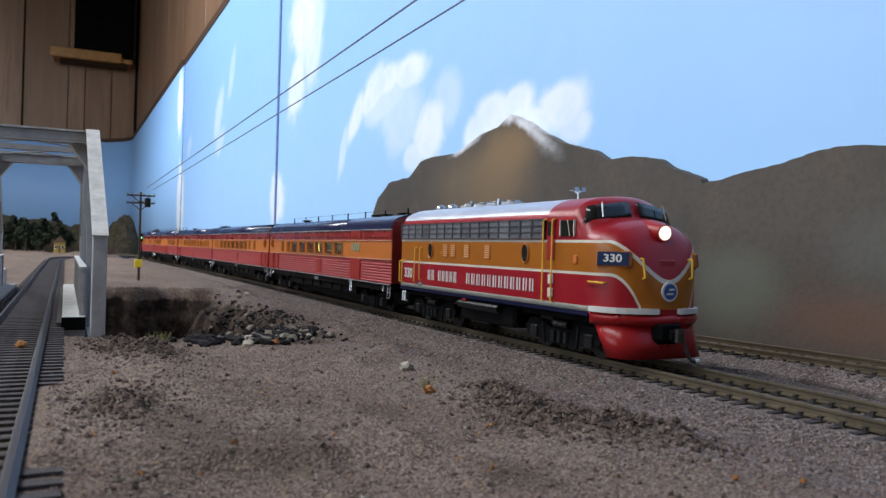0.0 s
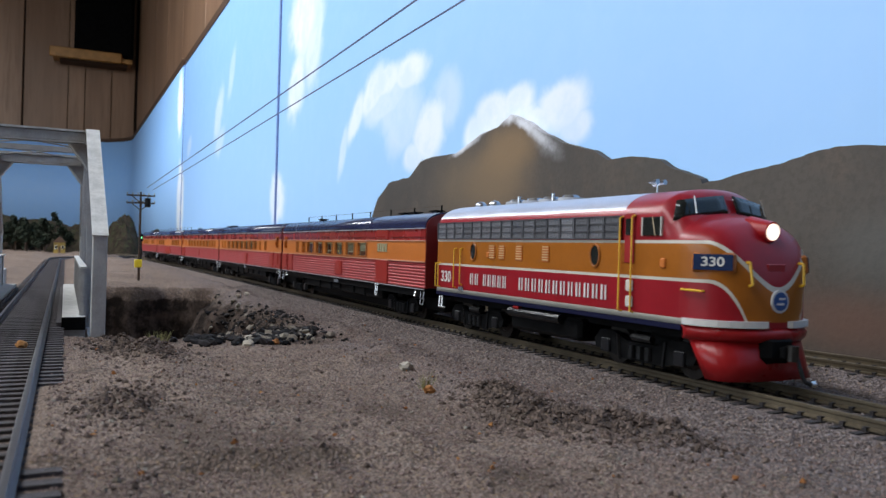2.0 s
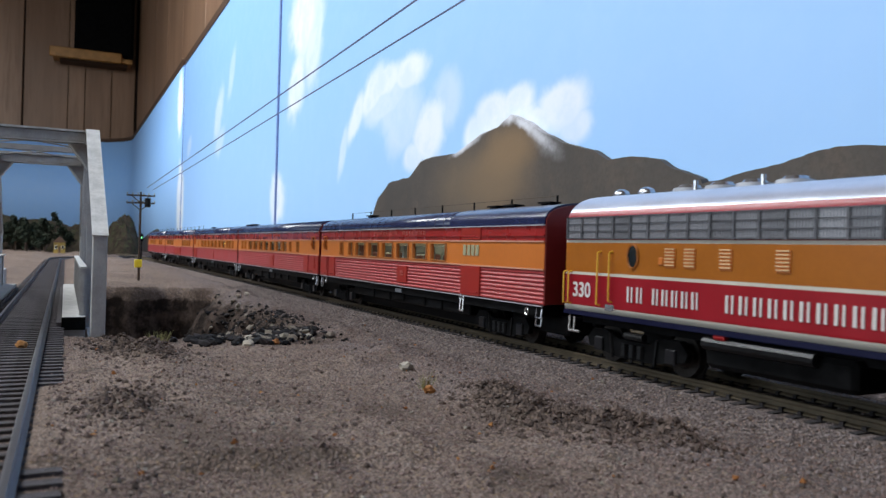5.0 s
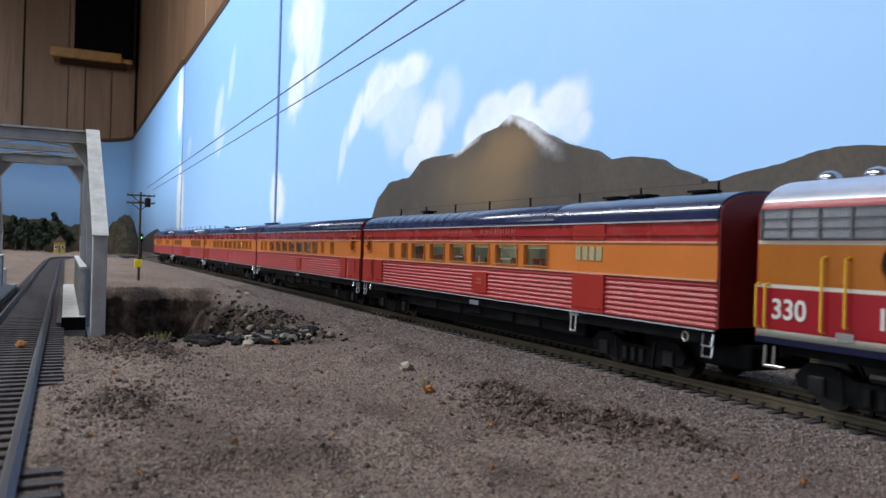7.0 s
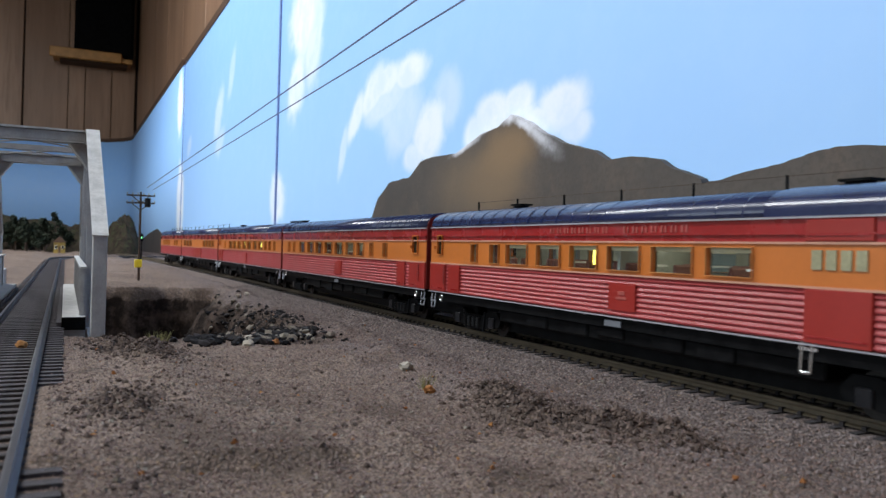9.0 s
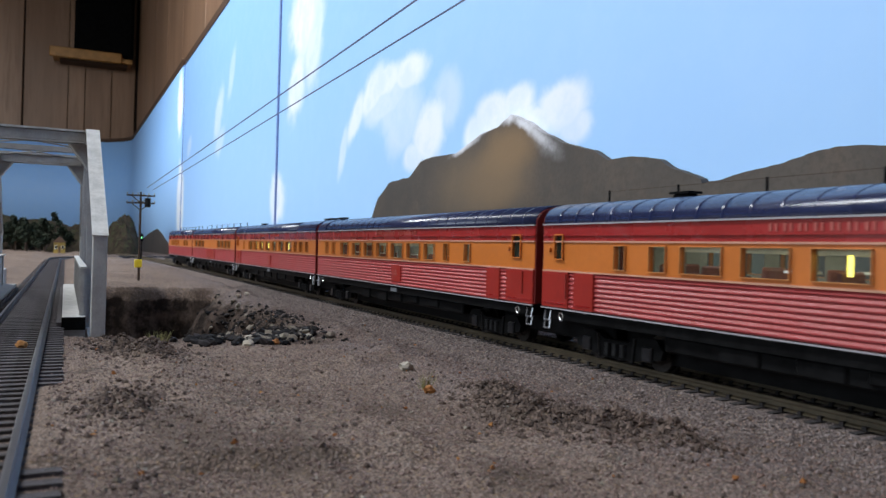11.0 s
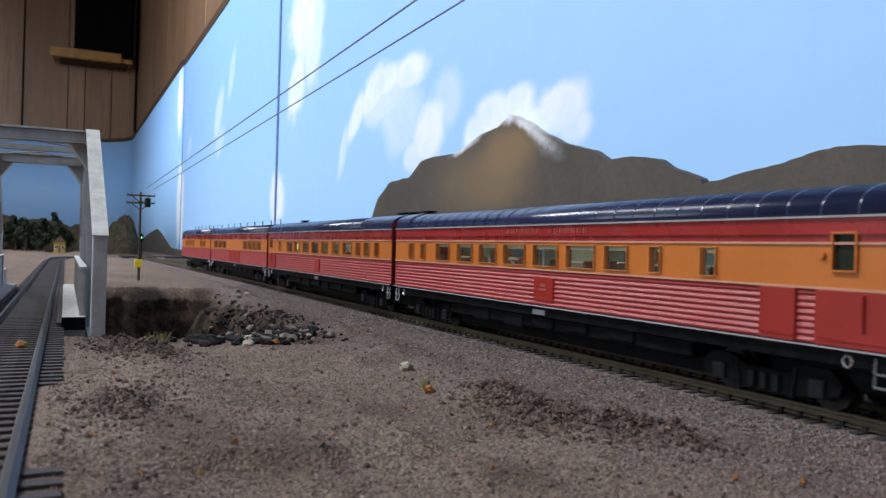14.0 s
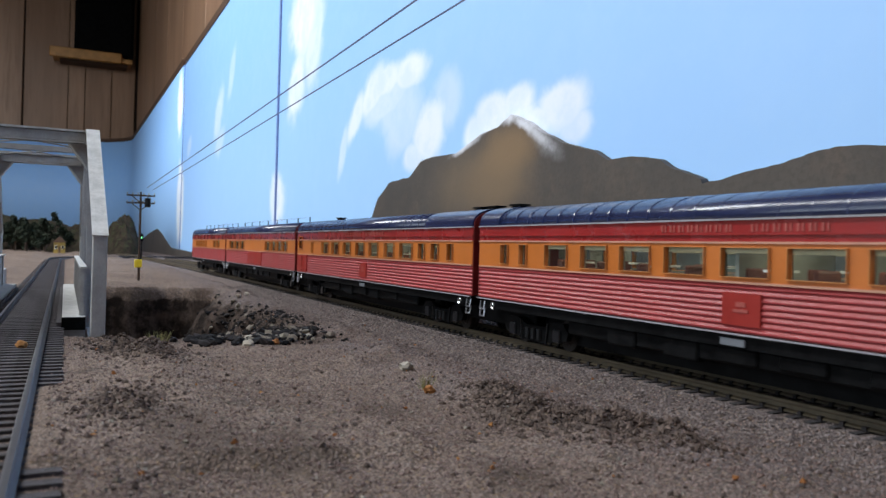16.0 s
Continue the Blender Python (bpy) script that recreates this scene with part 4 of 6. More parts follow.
part("door", box(0.0121, 0.0127, -0.0024, 0.0024, -0.003, 0.017), M_ROOF, house)

shelf = thing("wall_shelf", "varnished wooden bracket shelf fixed to the panelled wall", "shelf", m=pose(-4.299, -0.095, 0.895))
part("shelf_board", box(0, 0.13, -0.14, 0.21, 0.0, 0.022, 0.003), M_SHELF, shelf)
part("front_lip", box(0.131, 0.150, -0.155, 0.16, -0.006, 0.042, 0.004), M_SHELF, shelf)
# thin dark piece added as the shadow below the shelf
part("bracket", box(0.0, 0.11, -0.11, 0.19, -0.012, -0.001, 0.003), M_BATTEN, shelf, "added dark strip standing for the shadow under the board")
spk = thing("loudspeaker", "black cabinet loudspeaker standing on the wall shelf", "loudspeaker", m=pose(-4.299, -0.020, 0.9175))
part("cabinet", box(0.01, 0.120, -0.125, 0.140, 0.0, 0.56, 0.004), M_SPEAKER, spk)
part("front_cloth", box(0.121, 0.127, -0.115, 0.130, 0.012, 0.548, 0.003), M_SPEAKER, spk, "black cloth front")


# ---- loose stones ----
def rubble():
    heap = thing("rock_rubble", "dark broken rubble with a few pale stones along the gully rim", "rocks")
    rnd = random.Random(11)
    dark = [link_mesh("stone", blob_stone(s, 0.0026), M_ROCKDARK) for s in range(7)]
    pale = [link_mesh("stone", blob_stone(40 + s, 0.0026), M_ROCKPALE) for s in range(4)]
    n = 0
    while n < 285:
        u = rnd.random()
        if u < 0.62:      # near rim, from the left end round to the right
            t = rnd.random()
            x = -0.316 - 0.002 * t + 0.028 * math.sin(t * 3.1) * 0.6 + rnd.gauss(0, 0.008)
            y = -0.118 + 0.058 * t + rnd.gauss(0, 0.004)
            x -= 0.45 * max(0, y + 0.13) * 0.75
            size = rnd.uniform(0.35, 1.05)
        else:             # far rim
            x, y = -0.46 + rnd.gauss(0, 0.060), -0.070 + rnd.gauss(0, 0.014)
            size = rnd.uniform(0.35, 0.95)
        if y > -0.042 or x < -0.64:
            continue
        is_pale = rnd.random() < (0.30 if y > -0.09 else 0.12)
        m = Matrix.Translation((x, y, ground_height(x, y) + 0.0006 * size)) @ Euler((rnd.uniform(-0.5, 0.5), rnd.uniform(-0.5, 0.5), rnd.uniform(0, 6.28))).to_matrix().to_4x4() @ Matrix.Scale(size, 4)
        shared("stone", rnd.choice(pale if is_pale else dark), heap, m)
        n += 1


rubble()


def scatter(name, count, size_lo, size_hi, mat, where, label, seed, floor=-0.02):
    """Many loose grains, each a small broken octahedron, joined into one mesh."""
    rs = np.random.RandomState(seed)
    verts, faces = [], []
    base = np.array([(1, 0, 0), (0, 1, 0), (-1, 0, 0), (0, -1, 0), (0, 0, 0.8), (0, 0, -0.8)], float)
    tri = [(0, 1, 4), (1, 2, 4), (2, 3, 4), (3, 0, 4), (1, 0, 5), (2, 1, 5), (3, 2, 5), (0, 3, 5)]
    n = 0
    while n < count:
        x, y = where(rs)
        z = ground_height(x, y)
        if z < floor:
            continue
        s = size_lo + (size_hi - size_lo) * rs.rand() ** 2.2
        q = base * (s * (0.6 + 0.8 * rs.rand(6, 1)))
        a = rs.rand() * 6.28
        c, d = math.cos(a), math.sin(a)
        tilt = rs.uniform(-0.6, 0.6)
        i = len(verts)
        for px, py, pz in q:
            py, pz = py * math.cos(tilt) - pz * math.sin(tilt), py * math.sin(tilt) + pz * math.cos(tilt)
            verts.append((x + px * c - py * d, y + px * d + py * c, z + pz + 0.25 * s))
        faces += [(i + a1, i + b1, i + c1) for a1, b1, c1 in tri]
        n += 1
    me = bpy.data.meshes.new(name)
    me.from_pydata(verts, [], faces)
    me.materials.append(mat)
    return tagged(new(name, me), label, "gravel", kind="stuff")


def field_near(rs):
    r = 0.07 + 0.42 * rs.rand() ** 1.3
    a = math.radians(rs.uniform(116, 186))
    x, y = r * math.cos(a), EYE[1] + r * math.sin(a)
    if abs(y - YL) < 0.0125 or y > 0.0 - 0.0165:
        return field_near(rs)
    return x, y


def field_ballast(rs):
    x = 0.06 - 0.75 * rs.rand() ** 1.25
    u = rs.rand()
    if u < 0.55:
        y = -0.0152 - abs(rs.normal(0, 0.016))
    elif u < 0.63:
        y = rs.uniform(-0.0148, 0.0148)
    elif u < 0.82:
        y = rs.uniform(0.014, 0.046)
    else:
        x = -0.06 - 0.4 * rs.rand()
        return x, back_y(x) + rs.uniform(-0.026, 0.020)
    return x, main_y(x) + y


scatter("loose_grit", 60000, 0.00010, 0.00040, M_GRAIN, field_near, "loose sandy grit over the open ground", 3)
scatter("ballast_stones", 42000, 0.00020, 0.00058, M_GRAINGREY, field_ballast, "grey crushed stone ballast along the track", 4)

def field_clods(rs):
    if rs.rand() < 0.16:
        return field_near(rs)
    cx, cy, rx, ry, h = CLODS[(0, 1, 1, 0, 2, 5, 6, 7, 8, 5, 6)[rs.randint(11)]]
    return cx + rs.normal(0, 0.75) * rx, cy + rs.normal(0, 0.75) * ry


def field_slope(rs):
    return -0.42 + rs.normal(0, 0.065), -0.078 + rs.normal(0, 0.016)


def steep_ok(rs):
    x, y = field_slope(rs)
    return (x, y) if -0.60 < x < -0.30 and y < -0.045 else steep_ok(rs)


scatter("rubble_bits", 1500, 0.0004, 0.0016, M_ROCKDARK, steep_ok, "small dark broken rock covering the gully slope", 12, -0.06)
scatter("soil_crumbs", 7500, 0.00020, 0.0009, M_SOIL, field_clods, "dark crumbled soil lying in loose patches", 8)
scatter("pale_chips", 420, 0.00025, 0.0007, M_ROCKPALE, field_near, "few pale stone chips on the open ground", 9)
scatter("rusty_chips", 160, 0.0003, 0.0008, M_ROCKORANGE, field_near, "few rusty chips on the open ground", 10)

for k, (x, y, s, mat, lab) in enumerate(((-0.224, -0.064, 1.0, M_ROCKPALE, "small pale quartz stone on the gravel"), (-0.192, -0.071, 0.75, M_ROCKORANGE, "small rusty orange stone on the gravel"),
                                         (-0.285, -0.1715, 0.9, M_ROCKORANGE, "small orange rusty lump lying between the rails"), (-0.305, -0.085, 0.8, M_ROCKORANGE, "small rusty orange stone on the gravel"))):
    zz = max(ground_height(x, y), -0.0027 if abs(y - YL) < 0.01 else -1)
    tagged(part("loose_stone", blob_stone(70 + k, 0.0021 * s, 0.75, 2), mat, m=pose(x, y, zz + 0.0008)), lab, "stone", "loose stones")
for k, (x, y) in enumerate(((-0.306, -0.1295), (-0.312, -0.126), (-0.197, -0.070))):
    rnd = random.Random(k)
    g = thing("grass_tuft", "dry yellow-green scenic grass tuft", "grass", "grass tufts", pose(x, y, ground_height(x, y)))
    bm = bmesh.new()
    for i in range(26):
        a, l, o = rnd.uniform(0, 6.28), rnd.uniform(0.0018, 0.0048), rnd.uniform(0, 0.002)
        rod((math.cos(a) * o, math.sin(a) * o, -0.0005), (math.cos(a) * (o + l * 0.5), math.sin(a) * (o + l * 0.5), l), 0.00012, 3, 0.00003, bm=bm)
    tagged(part("blades", bm, M_GRASS, g), kind="stuff")


# ---- the train ----
def locomotive_paint():
    """Red, orange and white nose-to-tail livery with a silver roof, swept down over the nose."""
    m, nt, nodes, links, b = nodes_of("locomotive_livery")
    c = coords(nt)
    sep = nodes.new("ShaderNodeSeparateXYZ")
    links.new(c, sep.inputs[0])
    x, y, z = sep.outputs
    n1, n2 = noise_node(nt, c, 90.0), noise_node(nt, c, 900.0)

    def above(line):
        return math_node(nt, "GREATER_THAN", z, line)

    # angle round the nose: 90 degrees on the flank, 0 at the tip
    ahead = math_node(nt, "MAXIMUM", math_node(nt, "SUBTRACT", x, 0.062), 0.0)
    phi = math_node(nt, "ARCTAN2", math_node(nt, "ABSOLUTE", y), ahead)
    sweep = ramp(nt, phi, radians(60), radians(0))
    upper = math_node(nt, "SUBTRACT", 0.0360, math_node(nt, "MULTIPLY", sweep, 0.0115))
    drop = math_node(nt, "MAXIMUM", math_node(nt, "SUBTRACT", radians(58), phi), 0.0)
    lower = math_node(nt, "SUBTRACT", 0.0263, math_node(nt, "MULTIPLY", math_node(nt, "POWER", drop, 2.2), 0.044))

    def tone(col, v=0.07):
        return mix_node(nt, ramp(nt, math_node(nt, "ADD", math_node(nt, "MULTIPLY", n1, 0.7), math_node(nt, "MULTIPLY", n2, 0.3)), 0.35, 0.65), tuple(k * (1 - v) for k in col), tuple(k * (1 + v) for k in col))

    red, orange, white, silver = tone((0.255, 0.007, 0.014)), tone((0.315, 0.098, 0.009)), tone((0.52, 0.49, 0.43)), tone((0.46, 0.48, 0.57))
    col = mix_node(nt, above(lower), red, orange)
    col = mix_node(nt, above(upper), col, red)
    for line in (upper, lower):
        d = math_node(nt, "ABSOLUTE", math_node(nt, "SUBTRACT", z, line))
        front = math_node(nt, "ADD", 0.00042, math_node(nt, "MULTIPLY", math_node(nt, "MINIMUM", drop, 0.5), 0.0007))
        col = mix_node(nt, math_node(nt, "LESS_THAN", d, front), col, white)
    tip = math_node(nt, "MULTIPLY", math_node(nt, "GREATER_THAN", x, 0.070), math_node(nt, "LESS_THAN", math_node(nt, "ABSOLUTE", y), 0.0042))
    band = math_node(nt, "LESS_THAN", z, 0.0166)
    col = mix_node(nt, band, col, mix_node(nt, tip, white, red))
    roof = math_node(nt, "MULTIPLY", above(0.0450), math_node(nt, "LESS_THAN", x, 0.0405))
    col = mix_node(nt, roof, col, silver)
    links.new(col, b.inputs["Base Color"])
    links.new(math_node(nt, "ADD", math_node(nt, "MULTIPLY", n1, 0.15), 0.25), b.inputs["Roughness"])
    b.inputs["Specular IOR Level"].default_value = 0.35
    links.new(math_node(nt, "MULTIPLY", roof, 0.55), b.inputs["Metallic"])
    return m


M_LOCO = locomotive_paint()
M_SILL = paint("dark_blue_sill", (0.004, 0.005, 0.026), 0.4, vary=0.1, spec=0.2)
M_PILOT = paint("red_pilot_paint", (0.26, 0.008, 0.010), 0.3, vary=0.1, spec=0.3)
M_HORN = paint("chrome_horn", (0.42, 0.42, 0.45), 0.15, 0.95, vary=0.05)
M_LOUVRE = paint("pale_louvre", (0.62, 0.42, 0.22), 0.5, vary=0.1)
M_FADED = paint("faded_lettering", (0.36, 0.075, 0.06), 0.5, vary=0.1)
M_LETTER = paint("white_lettering", (0.58, 0.56, 0.54), 0.5, vary=0.05)


def lerp_table(table, x):
    for (xa, va), (xb, vb) in zip(table[:-1], table[1:]):
        if x <= xb:
            t = (x - xa) / (xb - xa)
            return va + (vb - va) * max(0.0, t)
    return table[-1][1]


NOSE_TOP = [(-1, 0.0507), (0.0575, 0.0507), (0.0592, 0.0501), (0.0606, 0.0490), (0.0618, 0.0468), (0.0630, 0.0442), (0.0650, 0.0435), (0.0690, 0.0428), (0.0725, 0.0413), (0.0750, 0.0390), (0.0770, 0.0356), (0.0783, 0.0320), (0.0792, 0.0278), (0.0797, 0.0240), (0.0800, 0.0165)]
NOSE_WIDTH = [(-1, 0.0180), (0.064, 0.0180), (0.067, 0.0177), (0.0697, 0.0171), (0.0723, 0.0160), (0.0746, 0.0145), (0.0765, 0.0125), (0.0780, 0.0100), (0.0791, 0.0068), (0.0797, 0.0042), (0.0800, 0.0015)]


def loco_ring(x):
    w, zt, z0 = lerp_table(NOSE_WIDTH, x), lerp_table(NOSE_TOP, x), 0.0150
    # flat flanks; the shoulder comes down behind the windshield and follows the nose
    sh = 0.0430 - 0.0085 * smooth01((x - 0.0568) / 0.0034)
    sh = min(sh, z0 + (zt - z0) * 0.70)
    p = 0.8 + 0.15 * smooth01((x - 0.0568) / 0.006)
    half = []
    for i in range(12):
        half.append((w, z0 + (sh - z0) * i / 11))
    for i in range(1, 13):
        a = math.radians(90 * i / 12)
        half.append((w * max(0.0, math.cos(a)) ** p, sh + (zt - sh) * math.sin(a) ** p))
    ring = []
    for y, z in [(-y, z) for y, z in half] + [(y, z) for y, z in half[-2::-1]]:
        # the cab front is swept back towards its corners
        s = smooth01((x - 0.054) / 0.006) * smooth01((z - 0.0415) / 0.003) * smooth01((0.066 - x) / 0.004)
        ring.append((x - 0.0022 * s * (y / 0.018) ** 2, y, z))
    return ring


def axle_set(r, half, parent, x, sub=16):
    """Axle and both wheels turned from one outline."""
    out = [(-half - 0.0027, 0.0004), (-half - 0.0027, r * 0.5), (-half - 0.0022, r * 0.62), (-half - 0.0022, r), (-half, r), (-half, r * 1.1), (-half + 0.0007, r * 1.1), (-half + 0.0007, r * 0.22)]
    out += [(-y, q) for y, q in out[::-1]]
    rings = [[(q * math.cos(2 * math.pi * k / sub), y, q * math.sin(2 * math.pi * k / sub)) for k in range(sub)] for y, q in out]
    ob = part("wheelset", loft(rings), M_WHEEL, parent, m=pose(x, 0, r))
    WHEELS.append((ob, x, r))
    return ob


WHEELS = []


def bogie(parent, x, r, base, height, heavy=False):
    t = part("truck", box(-0.006, 0.006, -0.006, 0.006, r, height), M_BLACK, parent, "black truck with sprung side frames", m=pose(x, 0, 0))
    for s in (-1, 1):
        y = s * 0.0135
        prof = [(-base / 2 - 0.006, r + 0.0012), (-base / 2 - 0.003, r + 0.0042), (-base / 2 + 0.003, r + 0.0042), (-base * 0.2, r + 0.0020), (base * 0.2, r + 0.0020), (base / 2 - 0.003, r + 0.0042), (base / 2 + 0.003, r + 0.0042), (base / 2 + 0.006, r + 0.0012), (base / 2 + 0.005, r - 0.0012), (base * 0.22, r - 0.0032), (-base * 0.22, r - 0.0032), (-base / 2 - 0.005, r - 0.0012)]
        part("side_frame", loft([[(px, y + d, pz) for px, pz in prof] for d in (-0.0010, 0.0010)]), M_BLACK, t)
        for a in (-1, 1):
            part("axle_box", box(a * base / 2 - 0.0020, a * base / 2 + 0.0020, y + s * 0.0010 - 0.0008, y + s * 0.0010 + 0.0008, r - 0.0022, r + 0.0018, 0.0003), M_AXLEBOX, t)
            part("brake_hanger", rod((a * (base / 2 - 0.0065), y + s * 0.0012, r - 0.0035), (a * (base / 2 - 0.0055), y + s * 0.0012, r + 0.0035), 0.0005, 5), M_DARKGREY, t)
        for q in (-0.0035, 0.0, 0.0035):
            part("spring", rod((q, y + s * 0.0013, r - 0.0024), (q, y + s * 0.0013, r + 0.0012), 0.0011, 8), M_DARKGREY, t)
        if heavy:
            part("brake_cylinder", rod((-0.002, y + s * 0.0022, r + 0.0036), (0.006, y + s * 0.0022, r + 0.0036), 0.0011, 8), M_DARKGREY, t)
    for a in (-1, 1):
        axle_set(r, 0.0078, t, a * base / 2)
    return t


def letter_bars(parent, words, y, z0, z1, mat, name="lettering_bar"):
    """Plain upright bars standing for a painted name; words: (x0, x1, letters)."""
    for x0, x1, n in words:
        step = (x1 - x0) / n
        for i in range(n):
            for off, wd in ((0.12, 0.20), (0.56, 0.15)):
                x = x0 + step * (i + off)
                part(name, box(x, x + step * wd, y - 0.0001, y + 0.0001, z0, z1), mat, parent)


def text_part(parent, body, size, mat, m, name):
    cu = bpy.data.curves.new(name, "FONT")
    cu.body, cu.size, cu.extrude, cu.align_x, cu.align_y = body, size, 0.00006, "CENTER", "CENTER"
    cu.offset = size * 0.018
    tmp = new("tmp_text", cu)
    me = bpy.data.meshes.new_from_object(tmp.evaluated_get(bpy.context.evaluated_depsgraph_get()))
    bpy.data.objects.remove(tmp)
    me.materials.append(mat)
    ob = new(name, me)
    ob.parent = parent
    ob.matrix_basis = m
    return ob


SIDE = Matrix.Rotation(radians(90), 4, "X")     # writing on the side that faces -y


def locomotive():
    L = thing("locomotive", "red and orange streamlined diesel model locomotive with white stripes", "locomotive", "train")
    xs = [-0.0812, -0.0808, -0.06, -0.03, 0.0, 0.03, 0.040, 0.041, 0.048, 0.052, 0.055, 0.0575, 0.0595] + [0.0602 + 0.0006 * k for k in range(10)] + [0.0664 + 0.0009 * k for k in range(13)] + [0.0780, 0.0786, 0.0791, 0.0795, 0.0798, 0.0800]
    body = part("body", loft([loco_ring(x) for x in xs]), M_LOCO, L, smooth=True)
    # back end
    part("end_wall", box(-0.0822, -0.0813, -0.0172, 0.0172, 0.0135, 0.0425), M_PILOT, L, "red end wall")
    part("diaphragm", box(-0.0868, -0.0823, -0.0065, 0.0065, 0.0140, 0.0410, 0.0004), M_BLACK, L, "black end passage bellows")
    for s in (-1, 1):
        y = s * 0.0180
        part("sill", box(-0.0812, 0.0655, y - 0.0004, y + 0.0004, 0.0136, 0.0149), M_SILL, L, "dark blue side sill")
        # long grille band
        g = part("grille", box(-0.0800, 0.0405, y - 0.0003, y + 0.0001, 0.0366, 0.0432), M_GRILLE_D, L, "grey steel grille band")
        for k in range(16):
            x = -0.0800 + (k + 0.5) * 0.1205 / 16
            bm = bmesh.new()
            for q in range(9):
                u = x - 0.0036 + q * 0.0008
                box(u, u + 0.0005, y - 0.0004 * (s < 0), y + 0.0004 * (s > 0), 0.0367, 0.0431, bm=bm)
            part("grille_panel", bm, M_GRILLE_P, g)
        ys = y + s * 0.0005
        for k in range(17):
            x = -0.0800 + k * 0.1205 / 16
            part("grille_post", box(x - 0.00035, x + 0.00035, ys - 0.0003, ys + 0.0003, 0.0366, 0.0433), M_GRILLE_D, g)
        for k in range(4):
            z = 0.0369 + k * 0.0021
            part("grille_slat", box(-0.0800, 0.0405, ys - 0.00025, ys + 0.00025, z - 0.00012, z + 0.00012), M_GRILLE_D, g)
        # portholes
        for x in (-0.0489, 0.0285):
            bm = bmesh.new()
            for k in range(20):
                a, b2 = 2 * math.pi * k / 20, 2 * math.pi * (k + 1) / 20
                rod((x + 0.0023 * math.cos(a), y + s * 0.0002, 0.0318 + 0.0033 * math.sin(a)), (x + 0.0023 * math.cos(b2), y + s * 0.0002, 0.0318 + 0.0033 * math.sin(b2)), 0.00035, 5, bm=bm)
            ph = part("porthole", bm, M_BOARDCASE, L, "round porthole with an orange rim")
            bm = rod((0, 0, 0), (0, s * 0.0003, 0), 0.0032, 20)
            bmesh.ops.transform(bm, matrix=Matrix.Translation((x, y - s * 0.0001, 0.0318)) @ Matrix.Diagonal((0.7, 1, 1, 1)), verts=bm.verts)
            part("pane", bm, M_DARKGLASS, ph)
        # louvres
        for x in (-0.0340, -0.0268, -0.0148, 0.0019):
            lv = part("louvre", box(x - 0.0020, x + 0.0020, y - 0.0002, y + 0.0002, 0.0292, 0.0343), M_ORANGE, L)
            for k in range(6):
                z = 0.0297 + k * 0.00085
                part("louvre_slat", box(x - 0.0018, x + 0.0018, y + s * 0.0003 - 0.0002, y + s * 0.0003 + 0.0002, z, z + 0.0003), M_LOUVRE, lv)
        part("vent", box(-0.0385, -0.0365, y - 0.0003, y + 0.0003, 0.0298, 0.0318, 0.0002), M_ORANGE, L)
        # cab door, windows, steps, handrails
        yo = y + s * 0.0002
        door = part("cab_door", box(0.0421, 0.0463, y - 0.0003, y + 0.00025 * s + 0.0003, 0.0300, 0.0440, 0.0002), M_LOCO_DOOR, L, "red cab door")
        part("door_window", box(0.0428, 0.0456, yo - 0.0003, yo + 0.0003 + s * 0.0002, 0.0378, 0.0424), M_DARKGLASS, door)
        win = part("cab_window", box(0.0500, 0.0572, yo - 0.0003, yo + 0.0003, 0.0376, 0.0426, 0.0002), M_DARKGLASS, L, "dark cab side window")
        for xx in (0.0497, 0.0573):
            part("window_bar", box(xx - 0.0001, xx + 0.0003, yo - 0.0004, yo + 0.0004, 0.0376, 0.0426), M_STEP, win)
        part("window_bar", rod((0.0538, yo + s * 0.0003, 0.0426), (0.0552, yo + s * 0.0003, 0.0376), 0.00016, 4), M_CREAM, win)
        for z in (0.0178, 0.0222):
            part("step_well", box(0.0432, 0.0462, yo - 0.0003, yo + 0.0003, z, z + 0.0032, 0.0004), M_STEP, L, "pale grey step plate")
        part("mesh_vent", box(0.0570, 0.0592, yo - 0.0003, yo + 0.0003, 0.0290, 0.0318, 0.0004), M_ORANGE, L)
        ho = y + s * 0.0012
        for x, za, zb in ((0.0412, 0.0165, 0.0430), (0.0464, 0.0165, 0.0432), (-0.0635, 0.0172, 0.0330), (-0.0580, 0.0185, 0.0330), (-0.0805, 0.0168, 0.0268), (-0.0780, 0.0168, 0.0268)):
            part("handrail", bent([(x, y, za), (x, ho, za + 0.0004), (x, ho, zb - 0.0004), (x, y, zb)], 0.00030, 6), M_WIRE_Y, L, "thin yellow handrail")
        part("rear_step", box(-0.0605, -0.0565, y - 0.0004, y + s * 0.0008 + 0.0004, 0.0160, 0.0178), M_CHROME, L, "bright metal step")
        # nose handholds
        part("grab_iron", bent([(0.0655, s * 0.0176, 0.0240), (0.0657, s * 0.0188, 0.0240), (0.0715, s * 0.0174, 0.0238), (0.0713, s * 0.0164, 0.0238)], 0.00028, 5), M_WIRE_Y, L, "thin yellow grab iron")
        part("grab_iron", bent([(0.0772, s * 0.0088, 0.0312), (0.0790, s * 0.0092, 0.0312), (0.0796, s * 0.0088, 0.0258), (0.0780, s * 0.0085, 0.0254)], 0.00035, 5), M_WIRE_Y, L, "thin yellow grab iron")
        # number board on the nose flank
        nrm = Vector((0.54, s * 0.84, 0.10)).normalized()
        across = Vector((-s * nrm.y, s * nrm.x, 0)).normalized()
        up = nrm.cross(across) if s > 0 else nrm.cross(across)
        if up.z < 0:
            up = -up
        xax = up.cross(nrm)
        mat = Matrix((xax, up, nrm)).transposed().to_4x4()
